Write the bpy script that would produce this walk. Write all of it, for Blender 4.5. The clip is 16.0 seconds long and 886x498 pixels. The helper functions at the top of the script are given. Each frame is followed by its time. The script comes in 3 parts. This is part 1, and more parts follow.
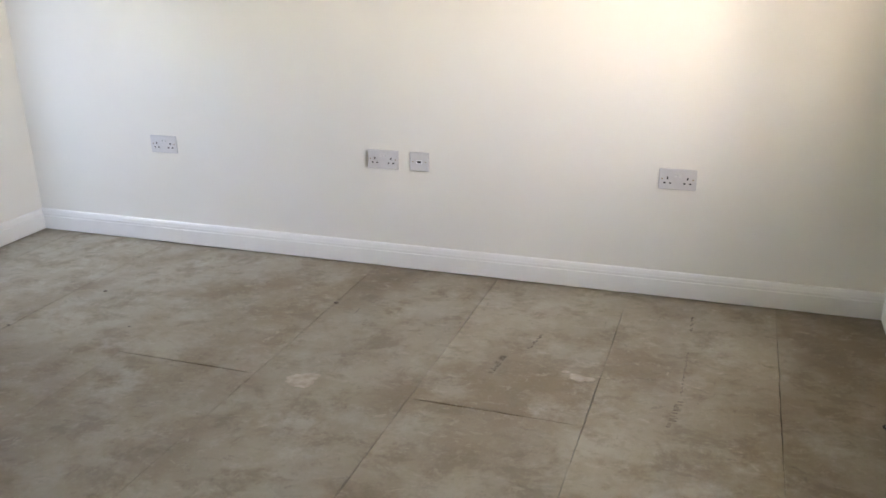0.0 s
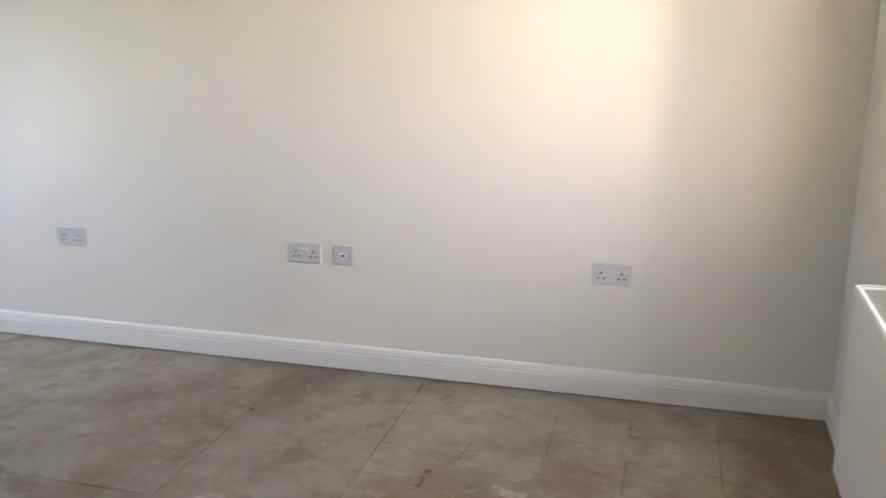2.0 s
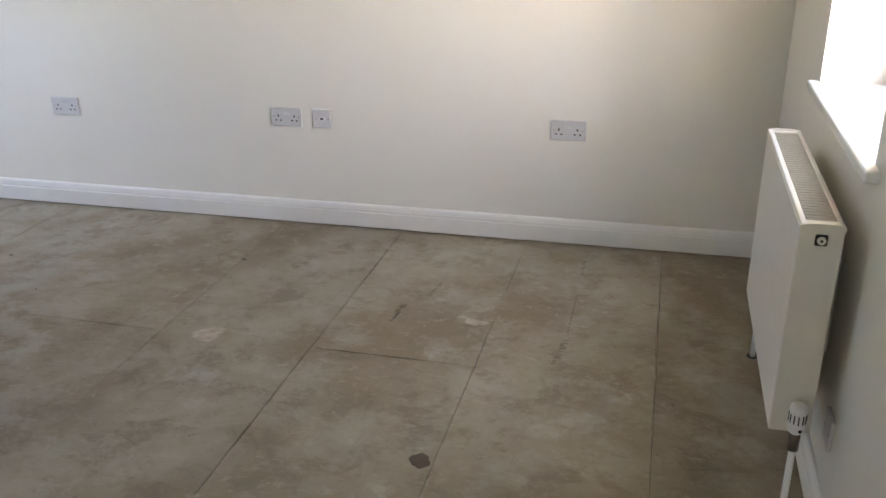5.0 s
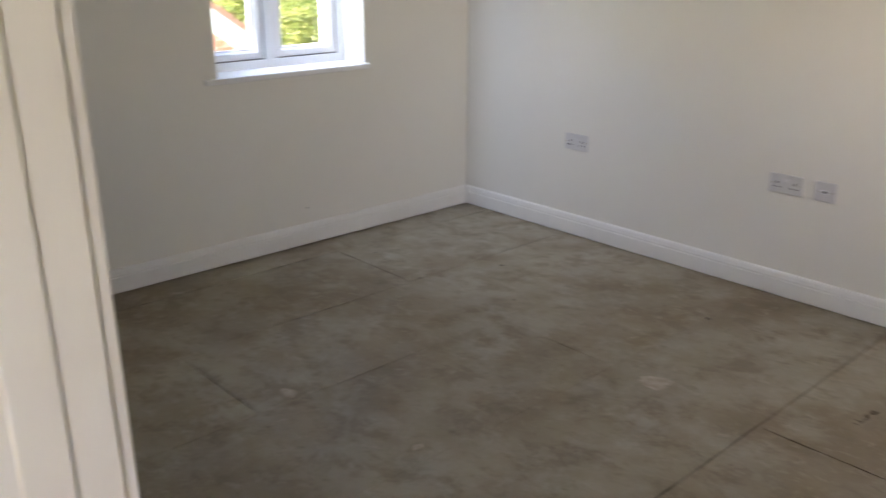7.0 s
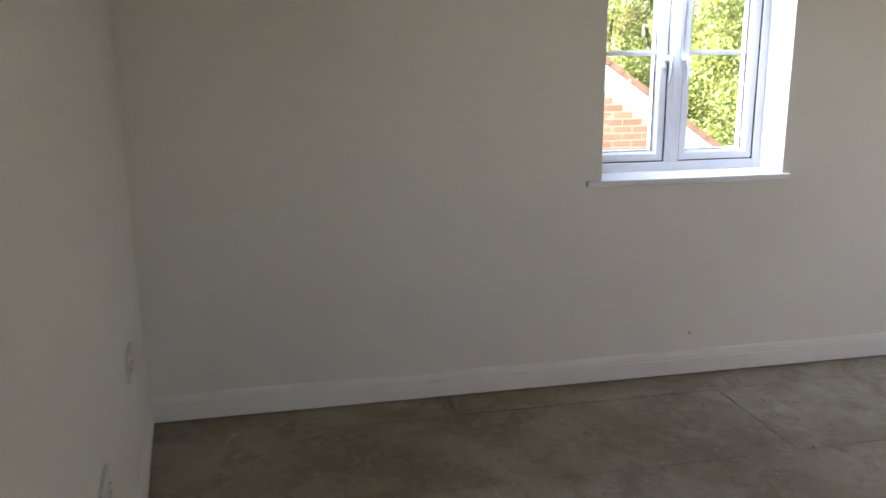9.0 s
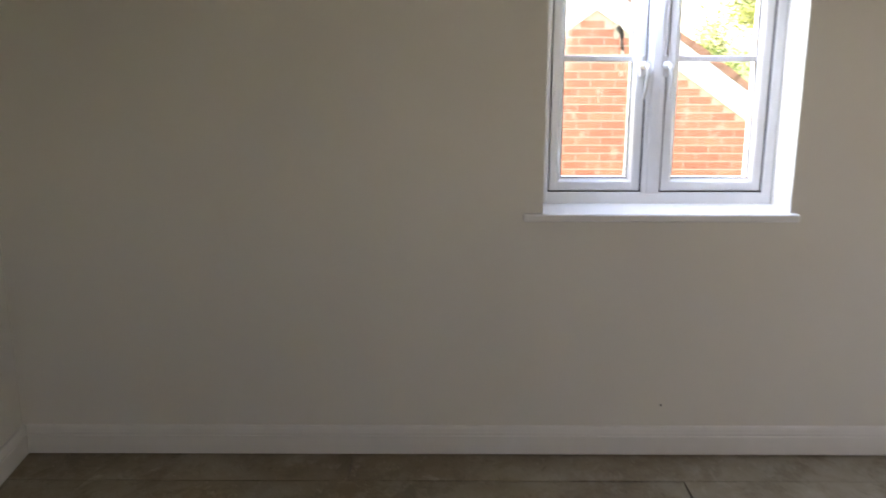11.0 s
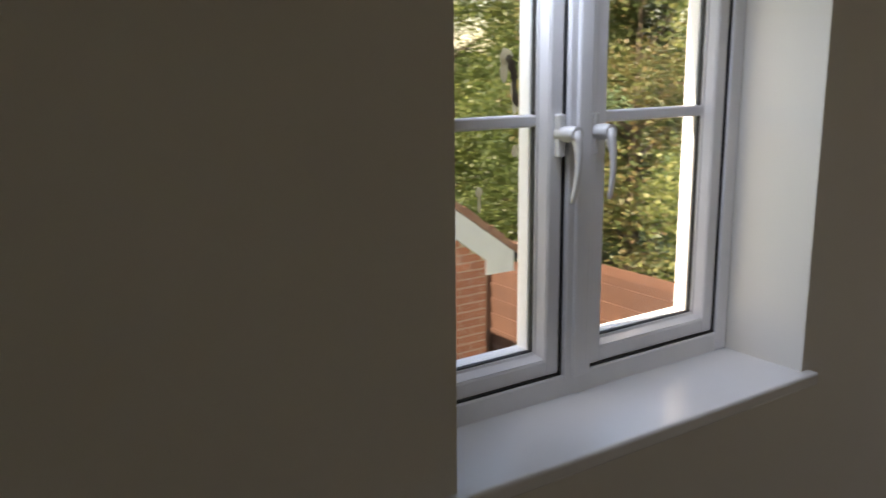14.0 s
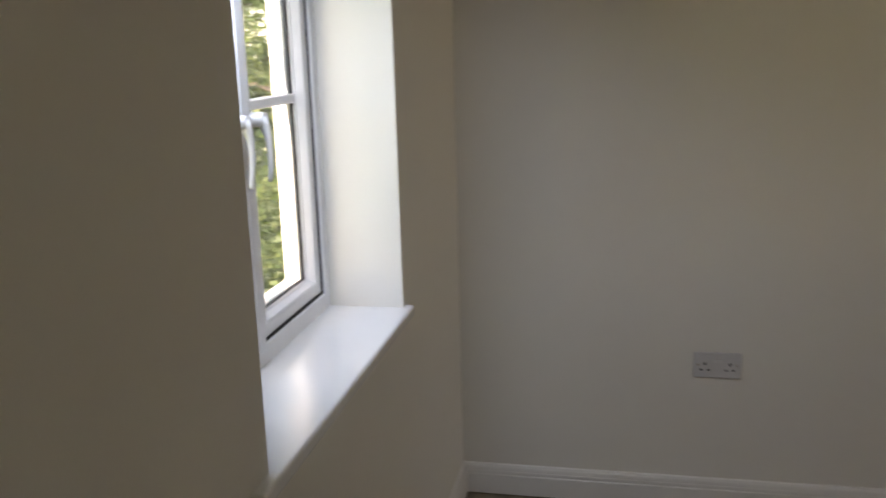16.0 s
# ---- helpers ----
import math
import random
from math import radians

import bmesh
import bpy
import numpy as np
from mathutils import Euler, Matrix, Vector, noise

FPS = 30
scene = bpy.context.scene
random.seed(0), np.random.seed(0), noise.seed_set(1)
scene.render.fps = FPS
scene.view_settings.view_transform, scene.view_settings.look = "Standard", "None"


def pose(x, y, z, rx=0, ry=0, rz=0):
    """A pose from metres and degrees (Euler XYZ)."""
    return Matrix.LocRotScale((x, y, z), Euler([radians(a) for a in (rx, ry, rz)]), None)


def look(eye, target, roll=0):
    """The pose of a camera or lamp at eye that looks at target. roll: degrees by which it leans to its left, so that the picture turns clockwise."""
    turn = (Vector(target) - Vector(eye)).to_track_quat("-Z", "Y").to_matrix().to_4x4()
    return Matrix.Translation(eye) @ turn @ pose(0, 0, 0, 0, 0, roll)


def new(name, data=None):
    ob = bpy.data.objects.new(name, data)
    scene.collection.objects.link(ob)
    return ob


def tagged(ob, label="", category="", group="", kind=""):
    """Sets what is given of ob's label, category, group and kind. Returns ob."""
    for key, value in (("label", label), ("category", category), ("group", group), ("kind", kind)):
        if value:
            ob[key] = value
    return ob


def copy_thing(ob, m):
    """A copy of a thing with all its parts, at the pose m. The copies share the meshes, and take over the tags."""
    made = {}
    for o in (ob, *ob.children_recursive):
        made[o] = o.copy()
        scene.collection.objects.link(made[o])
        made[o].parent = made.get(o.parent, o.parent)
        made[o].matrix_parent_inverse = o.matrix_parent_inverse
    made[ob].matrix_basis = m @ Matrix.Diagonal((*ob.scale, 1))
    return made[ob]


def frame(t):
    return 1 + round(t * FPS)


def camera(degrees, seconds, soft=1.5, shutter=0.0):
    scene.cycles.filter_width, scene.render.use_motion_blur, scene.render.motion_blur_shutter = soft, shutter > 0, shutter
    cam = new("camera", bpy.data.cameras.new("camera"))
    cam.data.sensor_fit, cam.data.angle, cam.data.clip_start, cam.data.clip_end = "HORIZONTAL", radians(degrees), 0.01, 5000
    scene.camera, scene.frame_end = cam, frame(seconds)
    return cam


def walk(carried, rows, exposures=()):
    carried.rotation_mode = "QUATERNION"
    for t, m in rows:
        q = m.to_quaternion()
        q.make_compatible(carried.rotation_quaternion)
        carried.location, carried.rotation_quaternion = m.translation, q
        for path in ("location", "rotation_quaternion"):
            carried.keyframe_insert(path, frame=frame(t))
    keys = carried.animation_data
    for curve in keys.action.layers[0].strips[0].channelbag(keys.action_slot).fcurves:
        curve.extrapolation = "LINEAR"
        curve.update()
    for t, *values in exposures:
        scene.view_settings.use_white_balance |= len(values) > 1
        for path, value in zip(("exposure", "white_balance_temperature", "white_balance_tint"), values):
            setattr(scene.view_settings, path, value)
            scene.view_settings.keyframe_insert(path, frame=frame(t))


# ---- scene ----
cam = camera(54.7, 16.0, soft=1.5, shutter=0.4)
PATH = [
    (0, (3.579, -3.548, 1.478), (2.958, -1.773, 0.796), -1.0),
    (0.5, (3.588, -3.373, 1.477), (2.963, -1.598, 0.8), -0.9),
    (1, (3.576, -3.292, 1.476), (2.941, -1.519, 0.804), -0.9),
    (1.5, (3.596, -3.281, 1.501), (2.959, -1.489, 0.881), -0.7),
    (2, (3.605, -3.306, 1.499), (3.083, -1.445, 0.984), -0.3),
    (2.5, (3.727, -3.248, 1.483), (3.404, -1.341, 0.973), -0.9),
    (3, (3.741, -3.383, 1.474), (3.594, -1.479, 0.88), -1.0),
    (3.5, (3.754, -3.571, 1.452), (3.484, -1.735, 0.706), -0.8),
    (3.7, (3.775, -3.603, 1.463), (3.435, -1.822, 0.62), -1.2),
    (5.8, (3.744, -3.641, 1.529), (3.114, -1.87, 0.847), -0.1),
    (6, (3.75, -3.647, 1.524), (2.984, -1.916, 0.877), -0.1),
    (6.5, (3.76, -3.626, 1.511), (2.653, -2.089, 0.87), -0.2),
    (7, (3.75, -3.644, 1.517), (2.36, -2.367, 0.856), 0.1),
    (7.5, (3.738, -3.631, 1.523), (2.091, -2.689, 0.893), 0.3),
    (8, (3.681, -3.536, 1.508), (1.855, -2.903, 0.992), 0.3),
    (8.5, (3.537, -3.337, 1.516), (1.644, -2.883, 1.055), -0.1),
    (9, (3.444, -3.116, 1.525), (1.546, -2.7, 1.053), -0.3),
    (9.2, (3.41, -3.027, 1.535), (1.515, -2.599, 1.06), -0.2),
    (11.3, (2.802, -1.96, 1.539), (0.864, -2.114, 1.069), 0.8),
    (11.5, (2.654, -1.961, 1.516), (0.722, -2.186, 1.051), 1.25),
    (12, (2.269, -2.011, 1.512), (0.334, -2.223, 1.052), 1.4),
    (12.5, (1.866, -2.118, 1.538), (-0.081, -2.07, 1.085), 1.1),
    (13, (1.518, -2.292, 1.552), (-0.391, -1.894, 1.107), 0.3),
    (13.5, (1.218, -2.364, 1.556), (-0.577, -1.59, 1.132), -0.1),
    (14, (0.97, -2.34, 1.576), (-0.643, -1.24, 1.144), -0.6),
    (14.5, (0.79, -2.373, 1.584), (-0.579, -0.983, 1.141), -1.0),
    (15, (0.686, -2.468, 1.572), (-0.385, -0.838, 1.133), -1.3),
    (15.5, (0.621, -2.662, 1.560), (-0.138, -0.864, 1.121), -1.5),
    (16, (0.518, -2.794, 1.568), (0.128, -0.885, 1.114), -1.6),
]
EXPOSURES = [(0, 4.72, 6950, 20), (1.5, 4.78, 6900, 21), (2.0, 4.5, 6950, 21), (2.3, 3.1, 7100, 21), (2.8, 3.05, 7200, 22), (3.0, 3.7, 7200, 22),
             (3.5, 4.3, 7100, 22), (5.8, 4.45, 6900, 20), (6.5, 4.1, 6950, 20), (7.0, 3.9, 7350, 22), (7.5, 3.88, 7300, 22), (8, 3.45, 7350, 24),
             (8.5, 3.35, 7150, 22), (9, 3.8, 7100, 23), (11.3, 3.4, 7800, 24), (12, 2.9, 7900, 24), (12.5, 2.65, 8100, 24), (13, 2.35, 8200, 24),
             (13.5, 2.0, 8200, 24), (14, 1.7, 8500, 23), (14.5, 1.92, 8600, 20), (15, 2.1, 8700, 20), (15.5, 2.45, 8600, 21), (16, 2.6, 8600, 22)]
walk(cam, [(t, look(e, g, r)) for t, e, g, r in PATH], EXPOSURES)

# ---- world and sun ----
SUN_DIR = Vector((-0.09, -0.74, 0.67)).normalized()      # towards the sun
world = bpy.data.worlds.new("world")
scene.world = world
world.use_nodes = True
wn = world.node_tree
sky = wn.nodes.new("ShaderNodeTexSky")
sky.sky_type = "NISHITA"
sky.sun_disc = False
sky.sun_elevation = math.asin(SUN_DIR.z)
sky.sun_rotation = math.atan2(SUN_DIR.x, SUN_DIR.y)
wn.links.new(sky.outputs[0], wn.nodes["Background"].inputs[0])
wn.nodes["Background"].inputs[1].default_value = 0.15
sun_data = bpy.data.lights.new("sun", "SUN")
sun_data.energy, sun_data.angle, sun_data.color = 5.0, radians(0.6), (1.0, 0.94, 0.86)
sun = new("sun", sun_data)
sun.matrix_world = look(SUN_DIR * 30, (0, 0, 0))


def opening_light(name, eye, target, w, h, watts, colour, spread=180):
    """An area lamp added at an opening, to stand in for its daylight."""
    d = bpy.data.lights.new(name, "AREA")
    d.shape, d.size, d.size_y, d.energy, d.color = "RECTANGLE", w, h, watts, colour
    d.spread = radians(spread)
    ob = new(name, d)
    ob.matrix_world = look(eye, target)
    return ob


# sky light falls low into the room, light from the sunlit ground goes up
opening_light("daylight_east_sky", (4.515, -1.215, 1.45), (2.6, -0.55, 0.75), 0.72, 0.9, 0.92, (0.80, 0.89, 1.0), 125)
opening_light("daylight_east_ground", (4.515, -1.215, 1.30), (3.3, -0.10, 2.1), 0.70, 0.7, 0.76, (1.0, 0.81, 0.60), 130)
# two added strip lamps behind the north pane draw upright bands on the wall
opening_light("east_band_strip_south", (4.515, -1.125, 1.40), (3.38, 0.0, 1.75), 0.036, 0.9, 0.165, (1.0, 0.83, 0.66), 84)
opening_light("east_band_strip_north", (4.515, -1.025, 1.40), (3.05, 0.0, 1.75), 0.022, 0.9, 0.070, (1.0, 0.83, 0.66), 76)
# added lamp high inside the west glass, brightens the north reveal
opening_light("daylight_west", (-0.105, -1.44, 1.885), (-0.15, -0.78, 1.06), 0.40, 0.15, 0.50, (0.50, 0.70, 1.0), 100)
# lamp added in an unseen landing opening to light the door lining
opening_light("unseen_landing_light", (4.36, -4.8, 1.70), (2, -4.4, 1.5), 0.9, 0.6, 0.80, (1.0, 0.90, 0.84))


# ---- materials ----
def material(name, base, rough=0.6, metal=0.0, dark=None, scale=8.0, amount=0.5, fine=120.0, bump=0.1,
             spec=0.5, depth=0.002, piece=0.0, coat=0.0, grain=(1, 1, 1)):
    """Two-scale noise between base and dark, fine relief, and a random shift for each piece."""
    m = bpy.data.materials.new(name)
    m.use_nodes = True
    t = m.node_tree
    b = t.nodes["Principled BSDF"]
    b.inputs["Roughness"].default_value = rough
    b.inputs["Metallic"].default_value = metal
    b.inputs["Specular IOR Level"].default_value = spec
    b.inputs["Coat Weight"].default_value = coat
    geo = t.nodes.new("ShaderNodeNewGeometry")
    big = t.nodes.new("ShaderNodeTexNoise")
    big.inputs["Scale"].default_value, big.inputs["Detail"].default_value = scale, 6
    small = t.nodes.new("ShaderNodeTexNoise")
    small.inputs["Scale"].default_value, small.inputs["Detail"].default_value = fine, 3
    along = t.nodes.new("ShaderNodeMapping")
    along.inputs["Scale"].default_value = grain
    t.links.new(geo.outputs["Position"], along.inputs["Vector"])
    t.links.new(geo.outputs["Position"], big.inputs["Vector"])
    t.links.new(along.outputs[0], small.inputs["Vector"])
    ramp = t.nodes.new("ShaderNodeValToRGB")
    ramp.color_ramp.elements[0].position, ramp.color_ramp.elements[1].position = 0.5 - amount / 2, 0.5 + amount / 2
    ramp.color_ramp.elements[0].color = (*(dark or [c * 0.85 for c in base]), 1)
    ramp.color_ramp.elements[1].color = (*base, 1)
    t.links.new(big.outputs["Fac"], ramp.inputs["Fac"])
    out = ramp.outputs["Color"]
    if piece:
        info = t.nodes.new("ShaderNodeObjectInfo")
        hsv = t.nodes.new("ShaderNodeHueSaturation")
        span = t.nodes.new("ShaderNodeMapRange")
        span.inputs["To Min"].default_value, span.inputs["To Max"].default_value = 1 - piece, 1 + piece
        t.links.new(info.outputs["Random"], span.inputs["Value"])
        t.links.new(span.outputs[0], hsv.inputs["Value"])
        t.links.new(out, hsv.inputs["Color"])
        out = hsv.outputs["Color"]
    t.links.new(out, b.inputs["Base Color"])
    bp = t.nodes.new("ShaderNodeBump")
    bp.inputs["Strength"].default_value, bp.inputs["Distance"].default_value = bump, depth
    t.links.new(small.outputs["Fac"], bp.inputs["Height"])
    t.links.new(bp.outputs[0], b.inputs["Normal"])
    return m


PAINT = material("wall_paint", (0.765, 0.745, 0.690), 0.50, dark=(0.745, 0.725, 0.668), scale=3, fine=260, bump=0.12, depth=0.001, spec=0.45)
HALL_PAINT = material("hall_paint", (0.80, 0.775, 0.64), 0.55, dark=(0.77, 0.745, 0.61), scale=3, fine=260, bump=0.12, depth=0.001)
CEILING = material("ceiling_paint", (0.78, 0.78, 0.76), 0.8, scale=2, fine=200, bump=0.08, depth=0.001)
GLOSS = material("white_gloss_paint", (0.79, 0.78, 0.755), 0.40, dark=(0.755, 0.745, 0.72), scale=14, fine=90, bump=0.06, depth=0.0008)
SILL_PAINT = material("white_gloss_sill", (0.84, 0.84, 0.84), 0.26, dark=(0.81, 0.81, 0.81), scale=10, fine=60, bump=0.04, depth=0.0006)
SATIN = material("white_satin_lining", (0.80, 0.76, 0.72), 0.4, dark=(0.76, 0.71, 0.67), scale=9, fine=110, bump=0.22, depth=0.0012, grain=(1, 1, 0.03))
UPVC = material("white_plastic_frame", (0.80, 0.81, 0.83), 0.28, dark=(0.76, 0.77, 0.79), scale=20, fine=150, bump=0.03, depth=0.0005)
HANDLE = material("white_enamelled_handle", (0.66, 0.66, 0.66), 0.3, dark=(0.62, 0.62, 0.62), scale=30, fine=200, bump=0.02, depth=0.0003)
PLATE = material("white_moulded_plastic", (0.60, 0.595, 0.60), 0.35, dark=(0.56, 0.555, 0.56), scale=30, fine=300, bump=0.02, depth=0.0003)
BLACK = material("black_rubber", (0.012, 0.012, 0.013), 0.6, scale=40, fine=300)
ENAMEL = material("radiator_enamel", (0.80, 0.79, 0.75), 0.3, dark=(0.77, 0.76, 0.72), scale=12, fine=80, bump=0.03, depth=0.0006)
GRILLE = material("grille_enamel", (0.36, 0.34, 0.29), 0.4, scale=25, fine=100)
STEEL = material("brushed_nickel", (0.23, 0.21, 0.185), 0.34, 1.0, scale=40, fine=300, bump=0.05, depth=0.0004)
BRASS = material("dull_brass_fitting", (0.42, 0.36, 0.27), 0.35, 1.0, scale=60, fine=300)
OAK = material("oak_veneer", (0.27, 0.145, 0.07), 0.45, dark=(0.19, 0.095, 0.042), scale=12, fine=160, bump=0.15)
BRICK = material("red_brick", (0.56, 0.215, 0.128), 0.85, dark=(0.44, 0.150, 0.086), scale=10, fine=140, bump=0.5, depth=0.004, piece=0.2)
bt = BRICK.node_tree
bloom, edge, lime = (bt.nodes.new("ShaderNode" + n) for n in ("TexNoise", "MapRange", "Mix"))
bloom.inputs["Scale"].default_value, bloom.inputs["Detail"].default_value, bloom.inputs["Roughness"].default_value = 6.5, 5, 0.6
edge.inputs["From Min"].default_value, edge.inputs["From Max"].default_value, edge.inputs["To Max"].default_value = 0.60, 0.70, 0.6
lime.data_type = "RGBA"
lime.inputs[7].default_value = (0.66, 0.47, 0.36, 1)
skin = bt.nodes["Principled BSDF"].inputs["Base Color"]
bt.links.new(skin.links[0].from_socket, lime.inputs[6])
bt.links.new(bt.nodes["Geometry"].outputs["Position"], bloom.inputs["Vector"])
bt.links.new(bloom.outputs["Fac"], edge.inputs["Value"])
bt.links.new(edge.outputs[0], lime.inputs["Factor"])
bt.links.new(lime.outputs[2], skin)
MORTAR = material("pale_mortar", (0.60, 0.43, 0.33), 0.9, scale=14, fine=160, bump=0.4, depth=0.003)
BARGE = material("white_bargeboard", (0.78, 0.76, 0.71), 0.5, scale=6, fine=80, bump=0.05)
TILE = material("clay_roof_tile", (0.42, 0.22, 0.14), 0.8, dark=(0.30, 0.14, 0.09), scale=8, fine=90, bump=0.4, depth=0.004, piece=0.2)
FENCE = material("orange_fence_timber", (0.112, 0.052, 0.031), 0.8, dark=(0.072, 0.033, 0.020), scale=5, fine=70, bump=0.4, depth=0.003, piece=0.18)
POST = material("weathered_fence_post", (0.15, 0.078, 0.046), 0.85, scale=6, fine=70, bump=0.3)
CLAD = material("dark_timber_cladding", (0.085, 0.062, 0.05), 0.8, scale=6, fine=70, bump=0.3)
DARK_GLASS = material("dark_window_glass", (0.035, 0.04, 0.045), 0.06, scale=4, fine=30, bump=0.0)
BARK = material("bark", (0.13, 0.10, 0.07), 0.9, dark=(0.06, 0.045, 0.03), scale=8, fine=60, bump=0.8, depth=0.01)
LAWN = material("lawn", (0.10, 0.16, 0.045), 0.9, dark=(0.055, 0.10, 0.025), scale=1.2, fine=40, bump=0.7, depth=0.02)


def leaf_material(name, tones, gloss=0.45, share=0.5):
    m = bpy.data.materials.new(name)
    m.use_nodes = True
    t = m.node_tree
    b = t.nodes["Principled BSDF"]
    b.inputs["Roughness"].default_value = gloss
    geo = t.nodes.new("ShaderNodeNewGeometry")
    ramp = t.nodes.new("ShaderNodeValToRGB")
    el = ramp.color_ramp.elements
    el[0].color, el[1].color = (*tones[0], 1), (*tones[-1], 1)
    for i, c in enumerate(tones[1:-1], 1):
        el.new(i / (len(tones) - 1)).color = (*c, 1)
    t.links.new(geo.outputs["Random Per Island"], ramp.inputs["Fac"])
    t.links.new(ramp.outputs[0], b.inputs["Base Color"])
    tr = t.nodes.new("ShaderNodeBsdfTranslucent")
    t.links.new(ramp.outputs[0], tr.inputs["Color"])
    mix = t.nodes.new("ShaderNodeMixShader")
    mix.inputs[0].default_value = share
    t.links.new(b.outputs[0], mix.inputs[1])
    t.links.new(tr.outputs[0], mix.inputs[2])
    t.links.new(mix.outputs[0], t.nodes["Material Output"].inputs["Surface"])
    return m


LEAF = leaf_material("green_leaves", [(0.05, 0.09, 0.025), (0.12, 0.18, 0.05), (0.25, 0.30, 0.09), (0.42, 0.43, 0.16)])
LEAF_DARK = leaf_material("dark_hedge_leaves", [(0.05, 0.08, 0.025), (0.09, 0.14, 0.04), (0.17, 0.21, 0.06)])
LEAF_GOLD = leaf_material("golden_leaves", [(0.05, 0.085, 0.03), (0.16, 0.20, 0.07), (0.32, 0.22, 0.10), (0.10, 0.14, 0.045), (0.30, 0.32, 0.12)])
GUANO_DARK = leaf_material("dark_dried_dropping", [(0.05, 0.04, 0.032), (0.09, 0.07, 0.05), (0.20, 0.165, 0.125)], 0.9, 0.35)
GUANO_PALE = leaf_material("pale_dried_dropping", [(0.62, 0.58, 0.48), (0.70, 0.66, 0.56)], 0.9, 0.8)



def glass_material():
    m = bpy.data.materials.new("window_glass")
    m.use_nodes = True
    t = m.node_tree
    t.nodes.remove(t.nodes["Principled BSDF"])
    clear, gloss, mix, edge = (t.nodes.new("ShaderNode" + n) for n in ("BsdfTransparent", "BsdfGlossy", "MixShader", "LayerWeight"))
    clear.inputs[0].default_value = (0.95, 0.97, 0.96, 1)
    gloss.inputs["Roughness"].default_value = 0.02
    power, span = t.nodes.new("ShaderNodeMath"), t.nodes.new("ShaderNodeMapRange")
    power.operation = "POWER"
    power.inputs[1].default_value = 5
    span.inputs["To Min"].default_value, span.inputs["To Max"].default_value = 0.03, 0.7
    t.links.new(edge.outputs["Facing"], power.inputs[0])
    t.links.new(power.outputs[0], span.inputs["Value"])
    t.links.new(span.outputs[0], mix.inputs[0])
    t.links.new(clear.outputs[0], mix.inputs[1])
    t.links.new(gloss.outputs[0], mix.inputs[2])
    t.links.new(mix.outputs[0], t.nodes["Material Output"].inputs["Surface"])
    return m


GLASS = glass_material()


def floor_material():
    """Dusty chipboard decking: grey-brown boards with pale plaster smears, dark scuffs and chips."""
    m = bpy.data.materials.new("dusty_chipboard")
    m.use_nodes = True
    t = m.node_tree
    b = t.nodes["Principled BSDF"]
    geo = t.nodes.new("ShaderNodeNewGeometry")
    info = t.nodes.new("ShaderNodeObjectInfo")

    def noise_node(scale, detail, rough=0.55, stretch=(1, 1, 1), warp=0.0):
        mp = t.nodes.new("ShaderNodeMapping")
        mp.inputs["Scale"].default_value = stretch
        t.links.new(geo.outputs["Position"], mp.inputs["Vector"])
        n = t.nodes.new("ShaderNodeTexNoise")
        n.inputs["Scale"].default_value, n.inputs["Detail"].default_value, n.inputs["Roughness"].default_value = scale, detail, rough
        n.inputs["Distortion"].default_value = warp
        t.links.new(mp.outputs[0], n.inputs["Vector"])
        return n.outputs["Fac"]

    def ramp(fac, lo, hi, a=0.0, c=1.0):
        r = t.nodes.new("ShaderNodeMapRange")
        r.inputs["From Min"].default_value, r.inputs["From Max"].default_value = lo, hi
        r.inputs["To Min"].default_value, r.inputs["To Max"].default_value = a, c
        t.links.new(fac, r.inputs["Value"])
        return r.outputs[0]

    def blend(fac, a, c):
        n = t.nodes.new("ShaderNodeMix")
        n.data_type = "RGBA"
        t.links.new(fac, n.inputs["Factor"])
        for s, v in ((n.inputs[6], a), (n.inputs[7], c)):
            if isinstance(v, tuple):
                s.default_value = (*v, 1)
            else:
                t.links.new(v, s)
        return n.outputs[2]

    col = blend(ramp(noise_node(1.15, 6, 0.6), 0.40, 0.60), (0.186, 0.145, 0.096), (0.270, 0.236, 0.180))
    col = blend(ramp(noise_node(3.6, 10, 0.68), 0.48, 0.62, 0, 0.50), col, (0.328, 0.298, 0.240))
    col = blend(ramp(noise_node(5.2, 10, 0.70, (0.95, 1.1, 1), 0.25), 0.51, 0.61, 0, 0.62), col, (0.150, 0.118, 0.080))
    col = blend(ramp(noise_node(12, 9, 0.76, (0.8, 1.3, 1), 0.7), 0.53, 0.65, 0, 0.45), col, (0.165, 0.140, 0.106))
    col = blend(ramp(noise_node(2.4, 10, 0.74, (1, 1.1, 1.3)), 0.56, 0.66, 0, 0.60), col, (0.365, 0.336, 0.282))
    col = blend(ramp(noise_node(17, 9, 0.78, (0.8, 1.2, 1), 0.5), 0.55, 0.66, 0, 0.55), col, (0.355, 0.312, 0.254))
    col = blend(ramp(noise_node(7.5, 8, 0.72, (0.8, 1.2, 1), 1.2), 0.62, 0.70, 0, 0.50), col, (0.430, 0.372, 0.305))
    col = blend(ramp(noise_node(15, 8, 0.76, (0.8, 1.2, 1), 0.8), 0.59, 0.69, 0, 0.60), col, (0.106, 0.083, 0.058))
    col = blend(ramp(noise_node(9, 6, 0.7, (3.5, 0.5, 1)), 0.65, 0.73, 0, 0.60), col, (0.092, 0.073, 0.053))
    col = blend(ramp(noise_node(60, 6, 0.7), 0.58, 0.72, 0, 0.40), col, (0.335, 0.298, 0.242))
    col = blend(ramp(noise_node(260, 2), 0.55, 0.75, 0, 0.35), col, (0.14, 0.107, 0.070))
    hsv = t.nodes.new("ShaderNodeHueSaturation")
